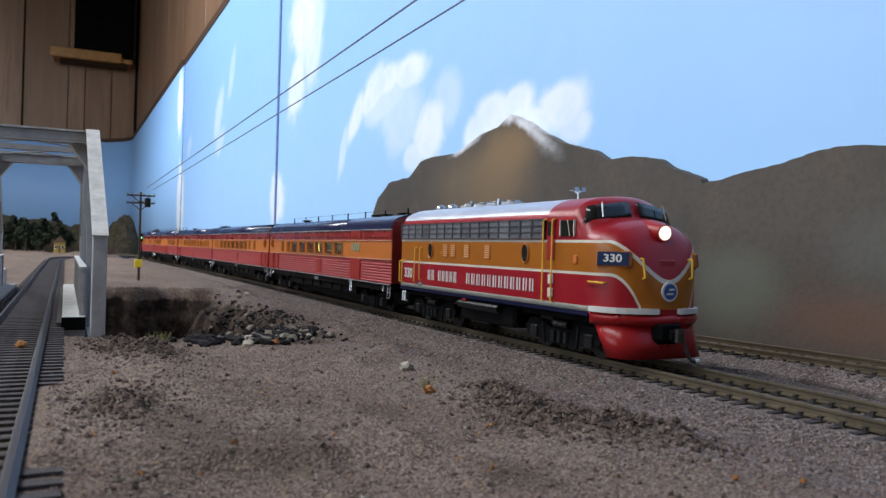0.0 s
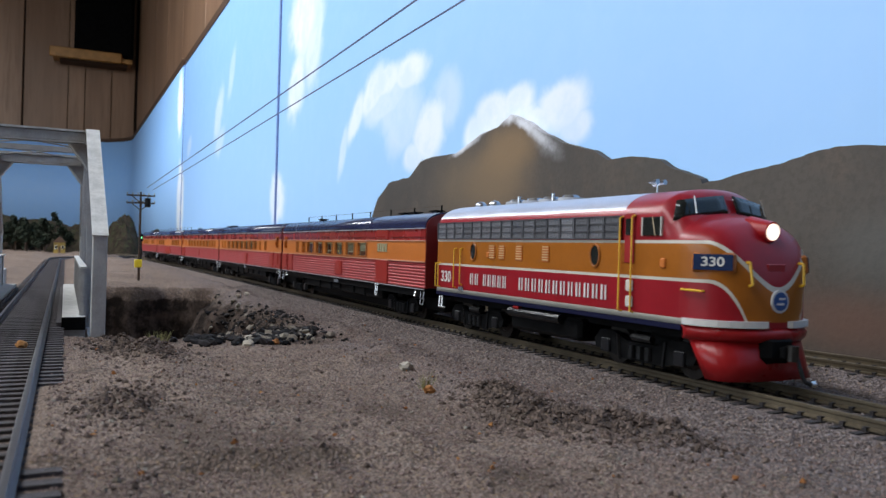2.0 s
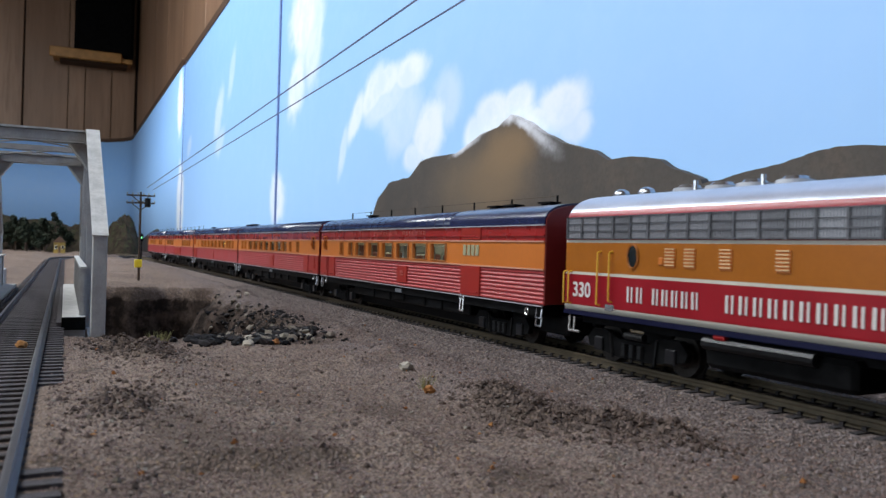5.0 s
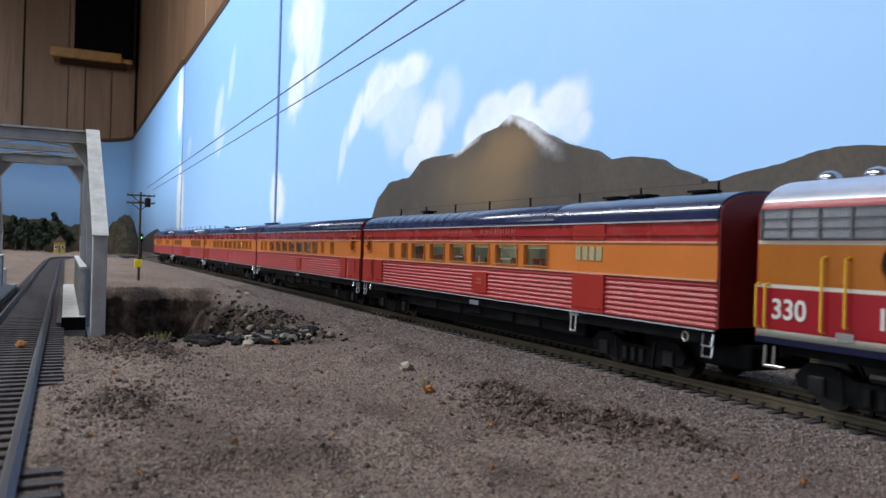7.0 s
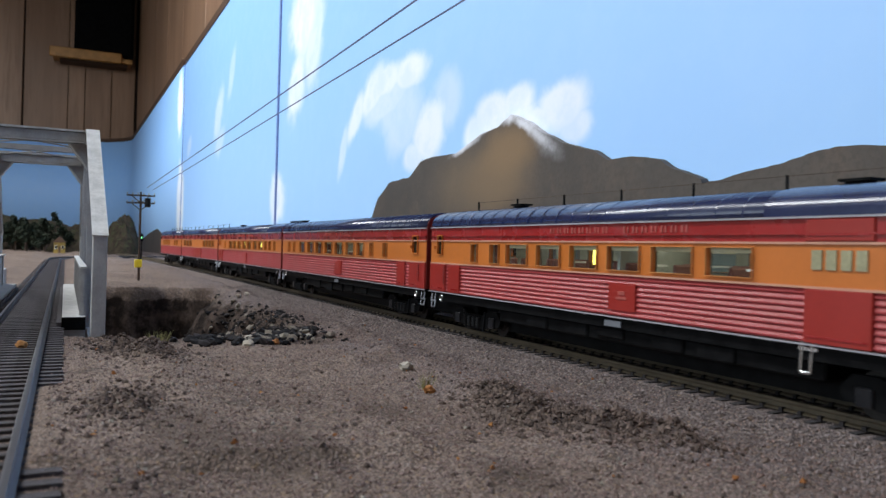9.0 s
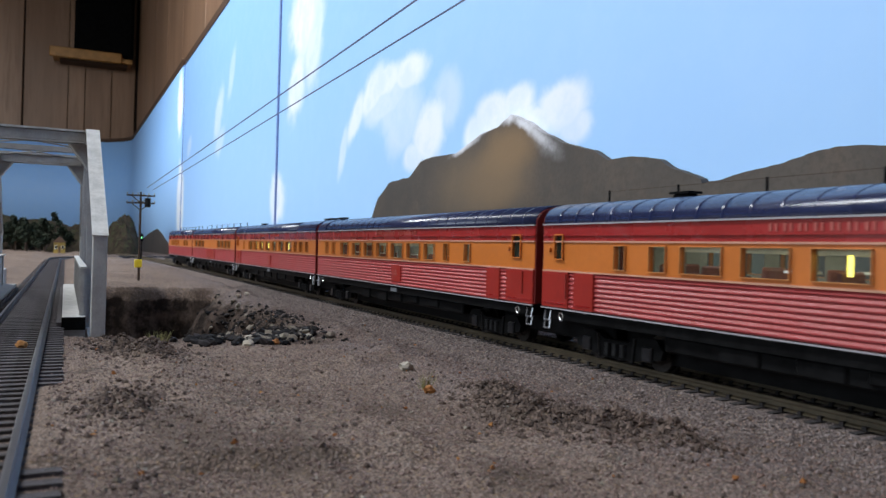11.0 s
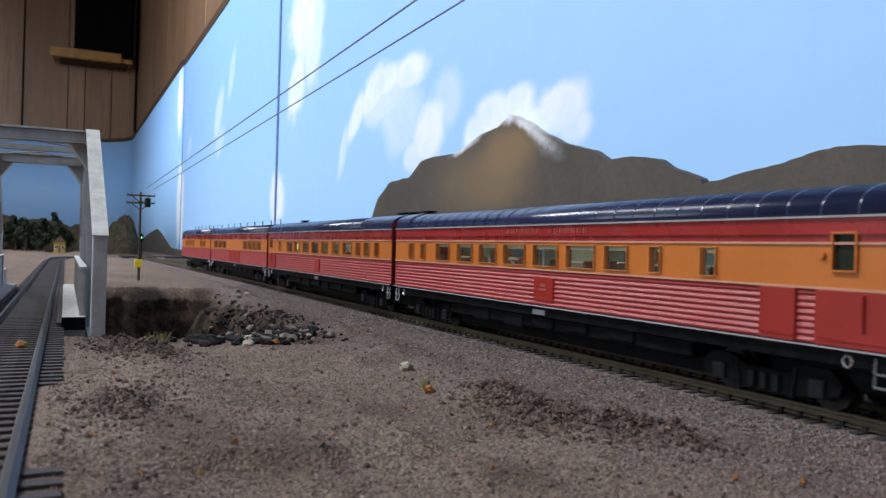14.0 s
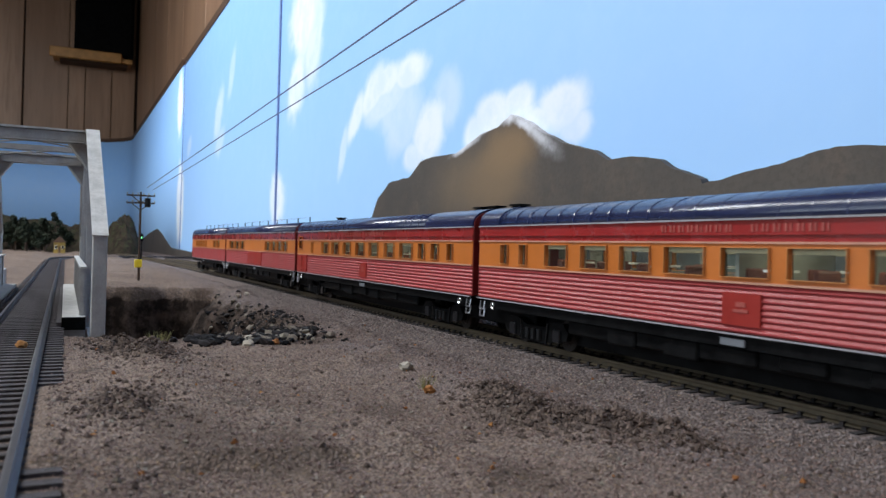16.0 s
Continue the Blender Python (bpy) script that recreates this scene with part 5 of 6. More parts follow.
        mat = Matrix.Translation((0.0729, s * 0.0151, 0.0310)) @ mat
        brd = part("number_board", box(-0.0053, 0.0053, -0.0025, 0.0025, -0.0024, 0.0006, 0.0006), M_BOARDCASE, L, "orange-framed number board", m=mat)
        part("board_face", box(-0.0048, 0.0048, -0.0020, 0.0020, 0.0005, 0.0008, 0.0001), M_BLUEBOARD, brd, "dark blue lit board")
        text_part(brd, "330", 0.0032, M_LETTER, pose(0, 0, 0.00095) @ Matrix.Diagonal((1.2, 1, 1, 1)), "board_number")
        # windshield
        a, b2 = (0.0612, s * 0.0014, 0.0486), (0.0588, s * 0.0152, 0.0467)
        c, d = (0.0596, s * 0.0170, 0.0413), (0.0632, s * 0.0014, 0.0438)
        ws = windshield(a, b2, c, d, s)
        w0 = part("windshield", ws, M_DARKGLASS, L, "dark glass windshield pane", smooth=True)
        part("wiper", rod((0.0622, s * 0.0118, 0.0482), (0.0636, s * 0.0122, 0.0436), 0.00022, 4), M_CHROME, w0)
    # painted name and number on the near and far sides
    for s, turn in ((-1, SIDE), (1, Matrix.Rotation(radians(180), 4, "Z") @ SIDE)):
        ob = text_part(L, "330", 0.0062, M_LETTER, Matrix.Translation((-0.0725, s * 0.01815, 0.0211)) @ turn, "painted_number")
    for s in (-1, 1):
        letter_bars(L, ((-0.0514, -0.0435, 2), (-0.0408, -0.0225, 5), (-0.0150, 0.0356, 12)), s * 0.01815, 0.0191, 0.0234, M_LETTER)
    # bumper band and pilot
    top = [(0.0655, 0.0182), (0.0690, 0.0176), (0.0720, 0.0165), (0.0745, 0.0150), (0.0765, 0.0129), (0.0780, 0.0103), (0.0792, 0.0070), (0.0798, 0.0036)]
    fine = []
    for (xa, ya), (xb, yb) in zip(top[:-1], top[1:]):
        fine += [(xa + (xb - xa) * k / 3, ya + (yb - ya) * k / 3) for k in range(3)]
    top = fine + [top[-1]]
    for s in (-1, 1):
        ring = [[(x + 0.0008, s * (y + 0.0006), z) for x, y in top] + [(x - 0.002, s * (y - 0.003), z) for x, y in top[::-1]] for z in (0.0152, 0.0168)]
        part("bumper_band", loft(ring), M_LETTER, L, "white bumper band")
    full = [(x, -y) for x, y in top] + [(0.0801, 0.0)] + [(x, y) for x, y in top[::-1]]
    lip = [[(x + dx, y * k, z) for x, y in full] for dx, k, z in ((0.0, 1.0, 0.0149), (0.0009, 1.01, 0.0141), (0.0008, 1.0, 0.0127), (0.0, 0.97, 0.0117), (-0.0010, 0.93, 0.0114))]
    part("bumper_lip", loft(lip), M_PILOT, L, "red rolled lip under the bumper band", smooth=True)
    top_in = [(0.0668 + 0.0122 * max(0.0, (x - 0.0655) / 0.0146) ** 0.8, y * 0.92) for x, y in full]
    low = [(0.0722 + 0.0080 * max(0.0, (x - 0.0655) / 0.0146) ** 0.55, y * 0.89) for x, y in full]
    rings = [[(x, y, 0.0115) for x, y in top_in], [(x * 0.5 + u * 0.5, y * 0.5 + v * 0.5, 0.0068) for (x, y), (u, v) in zip(top_in, low)], [(x + 0.0001, y, 0.0022) for x, y in low]]
    part("pilot", loft(rings), M_PILOT, L, "red pilot plough", smooth=True)
    part("coupler_pocket", box(0.0740, 0.0812, -0.0052, 0.0052, 0.0062, 0.0138, 0.0018), M_BLACK, L, "black coupler pocket")
    cp = part("coupler", box(0.0813, 0.0832, -0.0014, 0.0014, 0.0078, 0.0108, 0.0004), M_BLACK, L, "dark metal knuckle coupler")
    part("knuckle", rod((0.0836, 0.0008, 0.0074), (0.0836, 0.0008, 0.0112), 0.0015, 10), M_WHEEL, cp)
    hose = part("air_hose", bent([(0.0806, 0.0030, 0.0100), (0.0828, 0.0032, 0.0085), (0.0838, 0.0034, 0.0052), (0.0845, 0.0042, 0.0024), (0.0852, 0.0056, 0.0018)], 0.00055, 8), M_HOSE, L, "hanging black air hose")
    part("hose_coupling", rod((0.0852, 0.0056, 0.0018), (0.0856, 0.0066, 0.0019), 0.0008, 10), M_CHROME, hose, "bright metal hose coupling")
    # headlight, emblem, roof fittings
    lamp = part("headlight", rod((0.0700, 0, 0.0398), (0.0772, 0, 0.0390), 0.0034, 20, 0.0026), M_PILOT, L, "round headlight housing")
    part("lens", rod((0.0772, 0, 0.0390), (0.0776, 0, 0.03895), 0.0021, 20), M_HEADLIGHT, lamp, "lit white lens")
    em = part("nose_emblem", rod((0.0797, 0, 0.0218), (0.08025, 0, 0.0218), 0.0029, 20), M_LETTER, L, "round blue and white nose emblem")
    part("emblem_disc", rod((0.08025, 0, 0.0218), (0.0804, 0, 0.0218), 0.0023, 20), M_EMBLEM, em)
    part("emblem_bar", box(0.0804, 0.08055, -0.0014, 0.0010, 0.0209, 0.0214), M_LETTER, em)
    part("emblem_bar", box(0.0804, 0.08055, -0.0006, 0.0015, 0.0222, 0.0227), M_LETTER, em)
    part("number_panel", box(0.0776, 0.0789, -0.0030, 0.0030, 0.0288, 0.0310, 0.0002), M_LOCO_DOOR, L, "faint red number panel")
    for x in (-0.0775, -0.0655):
        prof = [(0.0027, 0.0), (0.0027, 0.0008), (0.0023, 0.0017), (0.0015, 0.0023), (0.0005, 0.0026)]
        rings = [[(x + q * math.cos(k * math.pi / 9), q * math.sin(k * math.pi / 9), 0.0505 + h) for k in range(18)] for q, h in prof]
        part("roof_dome", loft(rings), M_HORN, L, "round chrome roof dome", smooth=True)
    for x in (-0.0471, -0.0346, -0.0235, -0.0109):
        fan = part("roof_fan", rod((x, 0, 0.0504), (x, 0, 0.0516), 0.0048, 24, 0.0045), M_FAN, L, "low silver roof fan")
        part("fan_cap", rod((x, 0, 0.0516), (x, 0, 0.0526), 0.0034, 20, 0.0026), M_HORN, fan)
    for x, y in ((-0.0426, -0.002), (-0.0190, -0.002)):
        part("exhaust_pipe", rod((x, y, 0.0504), (x, y, 0.0535), 0.0007, 10), M_HORN, L)
    horn = part("air_horn", rod((0.0385, -0.004, 0.0503), (0.0385, -0.004, 0.0534), 0.00025, 6), M_HORN, L, "chrome trumpet horns")
    for y, d in ((-0.0072, 1), (-0.0045, 1), (-0.0018, -1)):
        part("trumpet", rod((0.0385, y, 0.0535), (0.0385 + 0.0040 * d, y, 0.0535), 0.00025, 10, 0.0008), M_HORN, horn)
    # below the floor
    part("underframe", box(-0.080, 0.064, -0.0120, 0.0120, 0.0108, 0.0149), M_BLACK, L)
    part("fuel_tank", box(-0.0235, 0.0185, -0.0158, 0.0158, 0.0050, 0.0120, 0.0012), M_BLACK, L, "black fuel tank")
    part("air_reservoir", rod((-0.022, -0.0168, 0.0112), (0.010, -0.0168, 0.0112), 0.0016, 10), M_DARKGREY, L)
    part("valve", rod((-0.018, -0.0175, 0.0130), (-0.0145, -0.0175, 0.0130), 0.0008, 8), M_PILOT, L, "small red valve")
    for x in (-0.052, 0.046):
        bogie(L, x, 0.0058, 0.0310, 0.0120, True)
    for x in (-0.0790, -0.0765):
        part("end_step", bent([(x, -0.0175, 0.0130), (x, -0.0178, 0.0085), (x + 0.003, -0.0178, 0.0085)], 0.0004, 5), M_CHROME, L)
    return L


def windshield(a, b2, c, d, s):
    """A pane laid over the swept cab front, slightly domed."""
    bm = bmesh.new()
    A, B, C, D = (Vector(v) for v in (a, b2, c, d))
    n = ((C - A).cross(B - D)).normalized()
    if n.x < 0:
        n = -n
    rows = []
    for i in range(6):
        u = i / 5
        row = []
        for j in range(4):
            v = j / 3
            p = (A * (1 - u) + B * u) * (1 - v) + (D * (1 - u) + C * u) * v
            row.append(bm.verts.new(p + n * (0.0009 + 0.0004 * math.sin(math.pi * u))))
        rows.append(row)
    for i in range(5):
        for j in range(3):
            bm.faces.new((rows[i][j], rows[i + 1][j], rows[i + 1][j + 1], rows[i][j + 1]))
    bmesh.ops.recalc_face_normals(bm, faces=bm.faces[:])
    bmesh.ops.solidify(bm, geom=bm.faces[:], thickness=0.0003)
    return bm


def grille_paint():
    """Etched steel screens; the uneven light on the panels is put into each one's tone."""
    m, nt, nodes, links, b = nodes_of("etched_steel_screen")
    info = nodes.new("ShaderNodeObjectInfo")
    n = noise_node(nt, coords(nt), 160.0, 3.0)
    f = math_node(nt, "MULTIPLY_ADD", n, 0.5, math_node(nt, "MULTIPLY", info.outputs["Random"], 0.6))
    links.new(mix_node(nt, f, (0.15, 0.15, 0.165), (0.46, 0.46, 0.50)), b.inputs["Base Color"])
    b.inputs["Metallic"].default_value, b.inputs["Roughness"].default_value = 0.6, 0.38
    return m


M_GRILLE_P = grille_paint()
M_EMBLEM = paint("blue_emblem_paint", (0.02, 0.07, 0.24), 0.45, vary=0.1)
M_HOSE = paint("black_rubber_hose", (0.012, 0.011, 0.011), 0.5, vary=0.2)
M_FAN = paint("silver_fan_paint", (0.36, 0.37, 0.40), 0.35, 0.2, vary=0.1)
M_LOCO_DOOR = paint("dark_red_door", (0.30, 0.012, 0.016), 0.4, vary=0.1)
M_STEP = paint("pale_step_plate", (0.55, 0.52, 0.48), 0.5, vary=0.1)
M_BOARDCASE = paint("orange_board_case", (0.33, 0.10, 0.010), 0.4, vary=0.1)
loco = locomotive()


ROOF_N = 2.7


def roof_profile(w, z0, zt, n=40):
    pts = []
    for i in range(n + 1):
        th = math.pi * i / n
        c, s = math.cos(th), math.sin(th)
        pts.append((-w * math.copysign(abs(c) ** (2 / ROOF_N), c), z0 + (zt - z0) * s ** (2 / ROOF_N)))
    return pts


def fluted(y, s, z0, z1, n):
    """Outline of a fluted side sheet: n rounded ridges between z0 and z1."""
    pts, step = [], (z1 - z0) / n
    for i in range(n):
        z = z0 + i * step
        pts += [(y - s * 0.00045, z), (y - s * 0.00045, z + 0.10 * step), (y, z + 0.26 * step), (y, z + 0.48 * step)]
    pts += [(y - s * 0.00045, z1), (y - s * 0.0014, z1), (y - s * 0.0014, z0)]
    return pts


def pierced(x0, x1, y0, y1, z0, z1, holes):
    """One sheet between y0 and y1 with rectangular holes (xa, xb, za, zb) cut through it."""
    xs = sorted({x0, x1, *(h[0] for h in holes), *(h[1] for h in holes)})
    zs = sorted({z0, z1, *(h[2] for h in holes), *(h[3] for h in holes)})
    bm = bmesh.new()
    grid = {(i, k): bm.verts.new((x, y0, z)) for i, x in enumerate(xs) for k, z in enumerate(zs)}
    faces = []
    for i in range(len(xs) - 1):
        for k in range(len(zs) - 1):
            mx, mz = (xs[i] + xs[i + 1]) / 2, (zs[k] + zs[k + 1]) / 2
            if any(a < mx < b and c < mz < e for a, b, c, e in holes):
                continue
            faces.append(bm.faces.new((grid[i, k], grid[i + 1, k], grid[i + 1, k + 1], grid[i, k + 1])))
    r = bmesh.ops.extrude_face_region(bm, geom=faces)
    bmesh.ops.translate(bm, vec=(0, y1 - y0, 0), verts=[v for v in r["geom"] if isinstance(v, bmesh.types.BMVert)])
    bmesh.ops.delete(bm, geom=[v for v in bm.verts if not v.link_faces], context="VERTS")
    bmesh.ops.recalc_face_normals(bm, faces=bm.faces[:])
    return bm


def passenger_car(label, length, windows, vestibules=(), plain=(), hatches=(), badge=None, letters=None, wire=False, ribs=True, vents=(), kink=None, flutes=8, tail=False, lit=()):
    """A streamlined coach; u is measured back from the front end. windows: (u0, u1); plain: flat red panels in the fluting."""
    C = thing("passenger_car", label, "passenger car", "train")
    X = length / 2

    def xu(u):
        return X - u

    W = 0.0184
    for s in (-1, 1):
        y = s * W
        part("fluted_side", extrude_x(fluted(y, s, 0.0149, 0.0263, flutes), -X, X), M_FLUTE, C, "red fluted lower side")
        part("sill_line", box(-X, X, y - 0.0008, y + 0.0002 * s + 0.0002, 0.0144, 0.0147), M_GUTTER, C, "pale sill line")
        part("belt_line", box(-X, X, y - 0.0004, y + 0.0004, 0.0263, 0.0268), M_BELT, C, "pale belt line")
        part("belt_line", box(-X, X, y - 0.0004, y + 0.0004, 0.0356, 0.0361), M_BELT, C, "pale belt line")
        for u0, u1, z0, z1 in plain:
            pn = part("flat_panel", box(xu(u1), xu(u0), y - 0.0005, y + 0.0005, z0, z1, 0.0002), M_DOORRED, C, "flat red panel")
            part("panel_foot", box(xu(u1) + 0.0008, xu(u0) - 0.0008, y - 0.0007, y + 0.0007, z0 + 0.0012, z0 + 0.0016), M_RED, pn)
        # orange window band with real openings
        ys = (y, y - s * 0.0012)
        y0, y1 = min(ys), max(ys)
        holes = sorted([(a, b, 0.0277, 0.0348) for a, b in windows] + [(a, b, 0.0300, 0.0382) for a, b in vestibules])
        part("window_band", pierced(-X, X, y0, y1, 0.0268, 0.0356, [(xu(b), xu(a), z0, min(z1, 0.0356)) for a, b, z0, z1 in holes]), M_ORANGE, C, "orange window band")
        li = sorted((y - s * 0.0014, y - s * 0.0018))
        part("inner_lining", pierced(-X + 0.001, X - 0.001, li[0], li[1], 0.0242, 0.0390, [(xu(b), xu(a), z0, z1) for a, b, z0, z1 in holes]), M_INTERIOR, C, "pale grey inner lining")
        # letterboard
        part("letterboard", pierced(-X, X, y0, y1, 0.0361, 0.0411, [(xu(b), xu(a), 0.0361, 0.0382) for a, b in vestibules]), M_RED, C, "red letterboard")
        part("drip_line", box(-X, X, y - 0.0005, y + 0.0005, 0.0376, 0.0380), M_RED, C)
        part("gutter", box(-X, X, y - 0.0007, y + 0.0007, 0.0411, 0.0415), M_GUTTER, C, "pale gutter line")
        for a, b, z0, z1 in holes:
            wf = bmesh.new()
            t = 0.00018 if z1 < 0.036 else 0.0004
            for q in ((xu(b), xu(a), z0, z0 + t), (xu(b), xu(a), z1 - t, z1), (xu(b), xu(b) + t, z0, z1), (xu(a) - t, xu(a), z0, z1)):
                box(q[0], q[1], y - 0.0007, y + 0.0002 * s + 0.0001, q[2], q[3], bm=wf)
            win = part("window", wf, M_FRAME if z1 < 0.036 else M_ORANGE, C, "pale framed window" if z1 < 0.036 else "dark vestibule door window")
            gl = part("pane", box(xu(b) + t, xu(a) - t, y - s * 0.00045 - 0.0001, y - s * 0.00045 + 0.0001, z0 + t, z1 - t), M_GLASS if z1 < 0.036 else M_DOORGLASS, win)
            gl.visible_shadow = False
            if b - a > 0.009:
                part("blind", box(xu(b) + t, xu(a) - t, y - s * 0.0011 - 0.0001, y - s * 0.0011 + 0.0001, z1 - 0.0014, z1 - t), M_BLIND, win, "drawn cream blind")
        for u0, u1, z0, z1, n in hatches:
            for k in range(n):
                a = u0 + (u1 - u0) * k / n
                h = part("slot_window", box(xu(a + (u1 - u0) / n * 0.72), xu(a), y - 0.0003, y + 0.0003, z0, z1), M_SLOT, C, "pale slot window")
        if badge:
            bd = part("badge_panel", box(xu(badge[1]), xu(badge[0]), y - 0.0003, y + 0.0003, 0.0166, 0.0242), M_DOORRED, C, "flat red panel with a faint emblem")
            bx = (xu(badge[0]) + xu(badge[1])) / 2
            part("emblem_bar", box(bx - 0.0022, bx + 0.0022, y - 0.0005, y + 0.0005, 0.0197, 0.0204), M_FADED, bd)
            part("emblem_bar", box(bx - 0.0014, bx + 0.0014, y - 0.0005, y + 0.0005, 0.0210, 0.0220), M_FADED, bd)
        if letters:
            la, lb = xu(letters[1]), xu(letters[0])
            letter_bars(C, ((la, la + (lb - la) * 0.49, 8), (la + (lb - la) * 0.58, lb, 7)), y + s * 0.0001, 0.0384, 0.0402, M_FADED)
        for u in vestibules:
            uc = (u[0] + u[1]) / 2
            part("door_light", rod((xu(uc) - 0.0052, y, 0.0333), (xu(uc) - 0.0052, y + s * 0.0008, 0.0333), 0.0008, 8), M_ORANGE, C)
            part("grab_rail", bent([(xu(uc) + 0.0048, y, 0.0180), (xu(uc) + 0.0048, y + s * 0.0008, 0.0184), (xu(uc) + 0.0048, y + s * 0.0008, 0.0256)], 0.00025, 5), M_DOORRED, C)
    # roof
    prof = roof_profile(W, 0.0416, 0.0488)
    roof = part("roof", extrude_x(prof, -X, X), M_NAVY, C, "glossy dark blue roof")
    for p in roof.data.polygons:
        p.use_smooth = abs(p.normal.x) < 0.5 and p.normal.z > -0.2
    if kink:
        part("roof_duct", extrude_x([(y * 1.012, 0.0416 + (z - 0.0416) * 1.045) for y, z in prof], xu(kink[1]), xu(kink[0])), M_NAVY, C, "raised roof duct")
    if ribs:
        n = int(length / 0.0085)
        me = link_mesh("roof_rib", extrude_x([(y * 1.003, 0.0416 + (z - 0.0416) * 1.010) for y, z in prof], -0.00025, 0.00025), M_NAVY)
        for k in range(1, n):
            u = k * length / n
            if kink and kink[0] <= u <= kink[1]:
                continue
            shared("roof_rib", me, C, pose(xu(u), 0, 0))
    for u, y in vents:
        v = part("roof_vent", box(xu(u) - 0.0032, xu(u) + 0.0032, y - 0.0018, y + 0.0018, 0.0470, 0.0497, 0.0004), M_BLACK, C, "black roof vent")
        part("vent_cap", box(xu(u) - 0.0040, xu(u) + 0.0040, y - 0.0024, y + 0.0024, 0.0497, 0.0503), M_BLACK, v)
    if wire:
        posts = [length * (0.06 + 0.88 * k / 7) for k in range(8)]
        for u in posts:
            part("aerial_post", rod((xu(u), -0.004, 0.0478), (xu(u), -0.004, 0.0525), 0.0004, 5), M_BLACK, C)
        part("aerial_wire", rod((xu(posts[0]), -0.004, 0.0522), (xu(posts[-1]), -0.004, 0.0522), 0.00010, 5), M_TRUNK, C, "thin roof aerial wire")
    # ends, floor, inside
    for e in (-1, 1):
        if tail and e < 0:
            rings = []
            for k in range(6):
                a = math.radians(18 * k)
                f = 1 - 0.30 * (1 - math.cos(a))
                rings.append([(-X - 0.008 * math.sin(a), y * f, z) for y, z in [(-W, 0.0152)] + roof_profile(W, 0.0405, 0.0486 - 0.0022 * (1 - math.cos(a))) + [(W, 0.0152)]])
            part("round_end", loft(rings), M_RED, C, "rounded red tail end", smooth=True)
            part("tail_lamp", rod((-X - 0.0080, 0.0, 0.0425), (-X - 0.0092, 0.0, 0.0425), 0.0014, 10), M_HORN, C)
            continue
        part("end_wall", extrude_x([(-W + 0.0002, 0.0152)] + roof_profile(W - 0.0002, 0.0414, 0.0484) + [(W - 0.0002, 0.0152)], e * X - 0.0006, e * X + 0.0006), M_ENDRED_SHADED, C, "red end wall, coloured darker for the shaded gap")
        dx = sorted((e * X + e * 0.0007, e * X + e * 0.0048))
        part("diaphragm", box(dx[0], dx[1], -0.0068, 0.0068, 0.0130, 0.0430, 0.0005), M_BLACK, C, "black passage bellows")
        part("coupler", box(*sorted((e * X + e * 0.0005, e * X + e * 0.0052)), -0.0012, 0.0012, 0.0082, 0.0106), M_DARKGREY, C)
        for s in (-1, 1):
            x = e * (X - 0.0012)
            for dz in (0.0, -0.0026):
                part("stirrup_step", bent([(x, s * 0.0178, 0.0136 + dz), (x - e * 0.0001, s * 0.0183, 0.0106 + dz), (x - e * 0.0032, s * 0.0183, 0.0106 + dz), (x - e * 0.0033, s * 0.0178, 0.0136 + dz)], 0.00030, 6), M_STEEL, C, "bright stirrup step")
            ring = bmesh.new()
            for k in range(12):
                a, b2 = math.pi * k / 6, math.pi * (k + 1) / 6
                xr = e * (X - 0.0105)
                rod((xr + 0.0010 * math.cos(a), s * 0.0181, 0.0122 + 0.0012 * math.sin(a)), (xr + 0.0010 * math.cos(b2), s * 0.0181, 0.0122 + 0.0012 * math.sin(b2)), 0.0003, 5, bm=ring)
            part("lifting_ring", ring, M_CHROME, C, "small bright lifting ring")
        # black box added to hide lit ground, in place of the shade between cars
        part("gap_blocker", box(*sorted((e * (X - 0.028), e * (X + 0.0035))), -0.0105, 0.0105, 0.0050, 0.0111, 0.0006), M_BLACK, C, "added black box standing for the shade under the car end")
    part("floor", box(-X + 0.001, X - 0.001, -0.0165, 0.0165, 0.0150, 0.0240), M_INTERIOR, C, "car floor")
    part("cabin_ceiling", box(-X + 0.001, X - 0.001, -0.0165, 0.0165, 0.0395, 0.0408), M_TABLE, C, "pale cabin ceiling")
    part("cabin_lamp", box(-X + 0.01, X - 0.01, -0.0045, 0.0045, 0.0389, 0.0394), M_CABINLIGHT, C, "lit cabin lamp strip")
    rnd = random.Random(int(length * 1e5) + len(windows))
    for i, (a, b) in enumerate(windows):
        u = (a + b) / 2
        for s in (-1, 1):
            st = part("seat", box(xu(u) - 0.0034, xu(u) + 0.0018, s * 0.0105 - 0.0040, s * 0.0105 + 0.0040, 0.0241, 0.0272, 0.0006), M_SEAT, C, "dark red cabin seat")
            part("seat_back", box(xu(u) - 0.0044, xu(u) - 0.0032, s * 0.0105 - 0.0040, s * 0.0105 + 0.0040, 0.0241, 0.0300, 0.0005), M_SEAT, st)
            if b - a > 0.009 and i % 2 == 0:
                part("table", box(xu(u) + 0.0030, xu(u) + 0.0062, s * 0.0120 - 0.0040, s * 0.0120 + 0.0040, 0.0292, 0.0298), M_TABLE, C, "white cabin table")
        if i in lit:
            part("wall_lamp", box(xu(u) - 0.0030, xu(u) - 0.0022, -0.0128, -0.0120, 0.0290, 0.0345), M_YELLOWLAMP, C, "lit yellow cabin lamp")
    part("partition", box(-0.0006, 0.0006, -0.0165, 0.0165, 0.0241, 0.0389), M_INTERIOR, C)
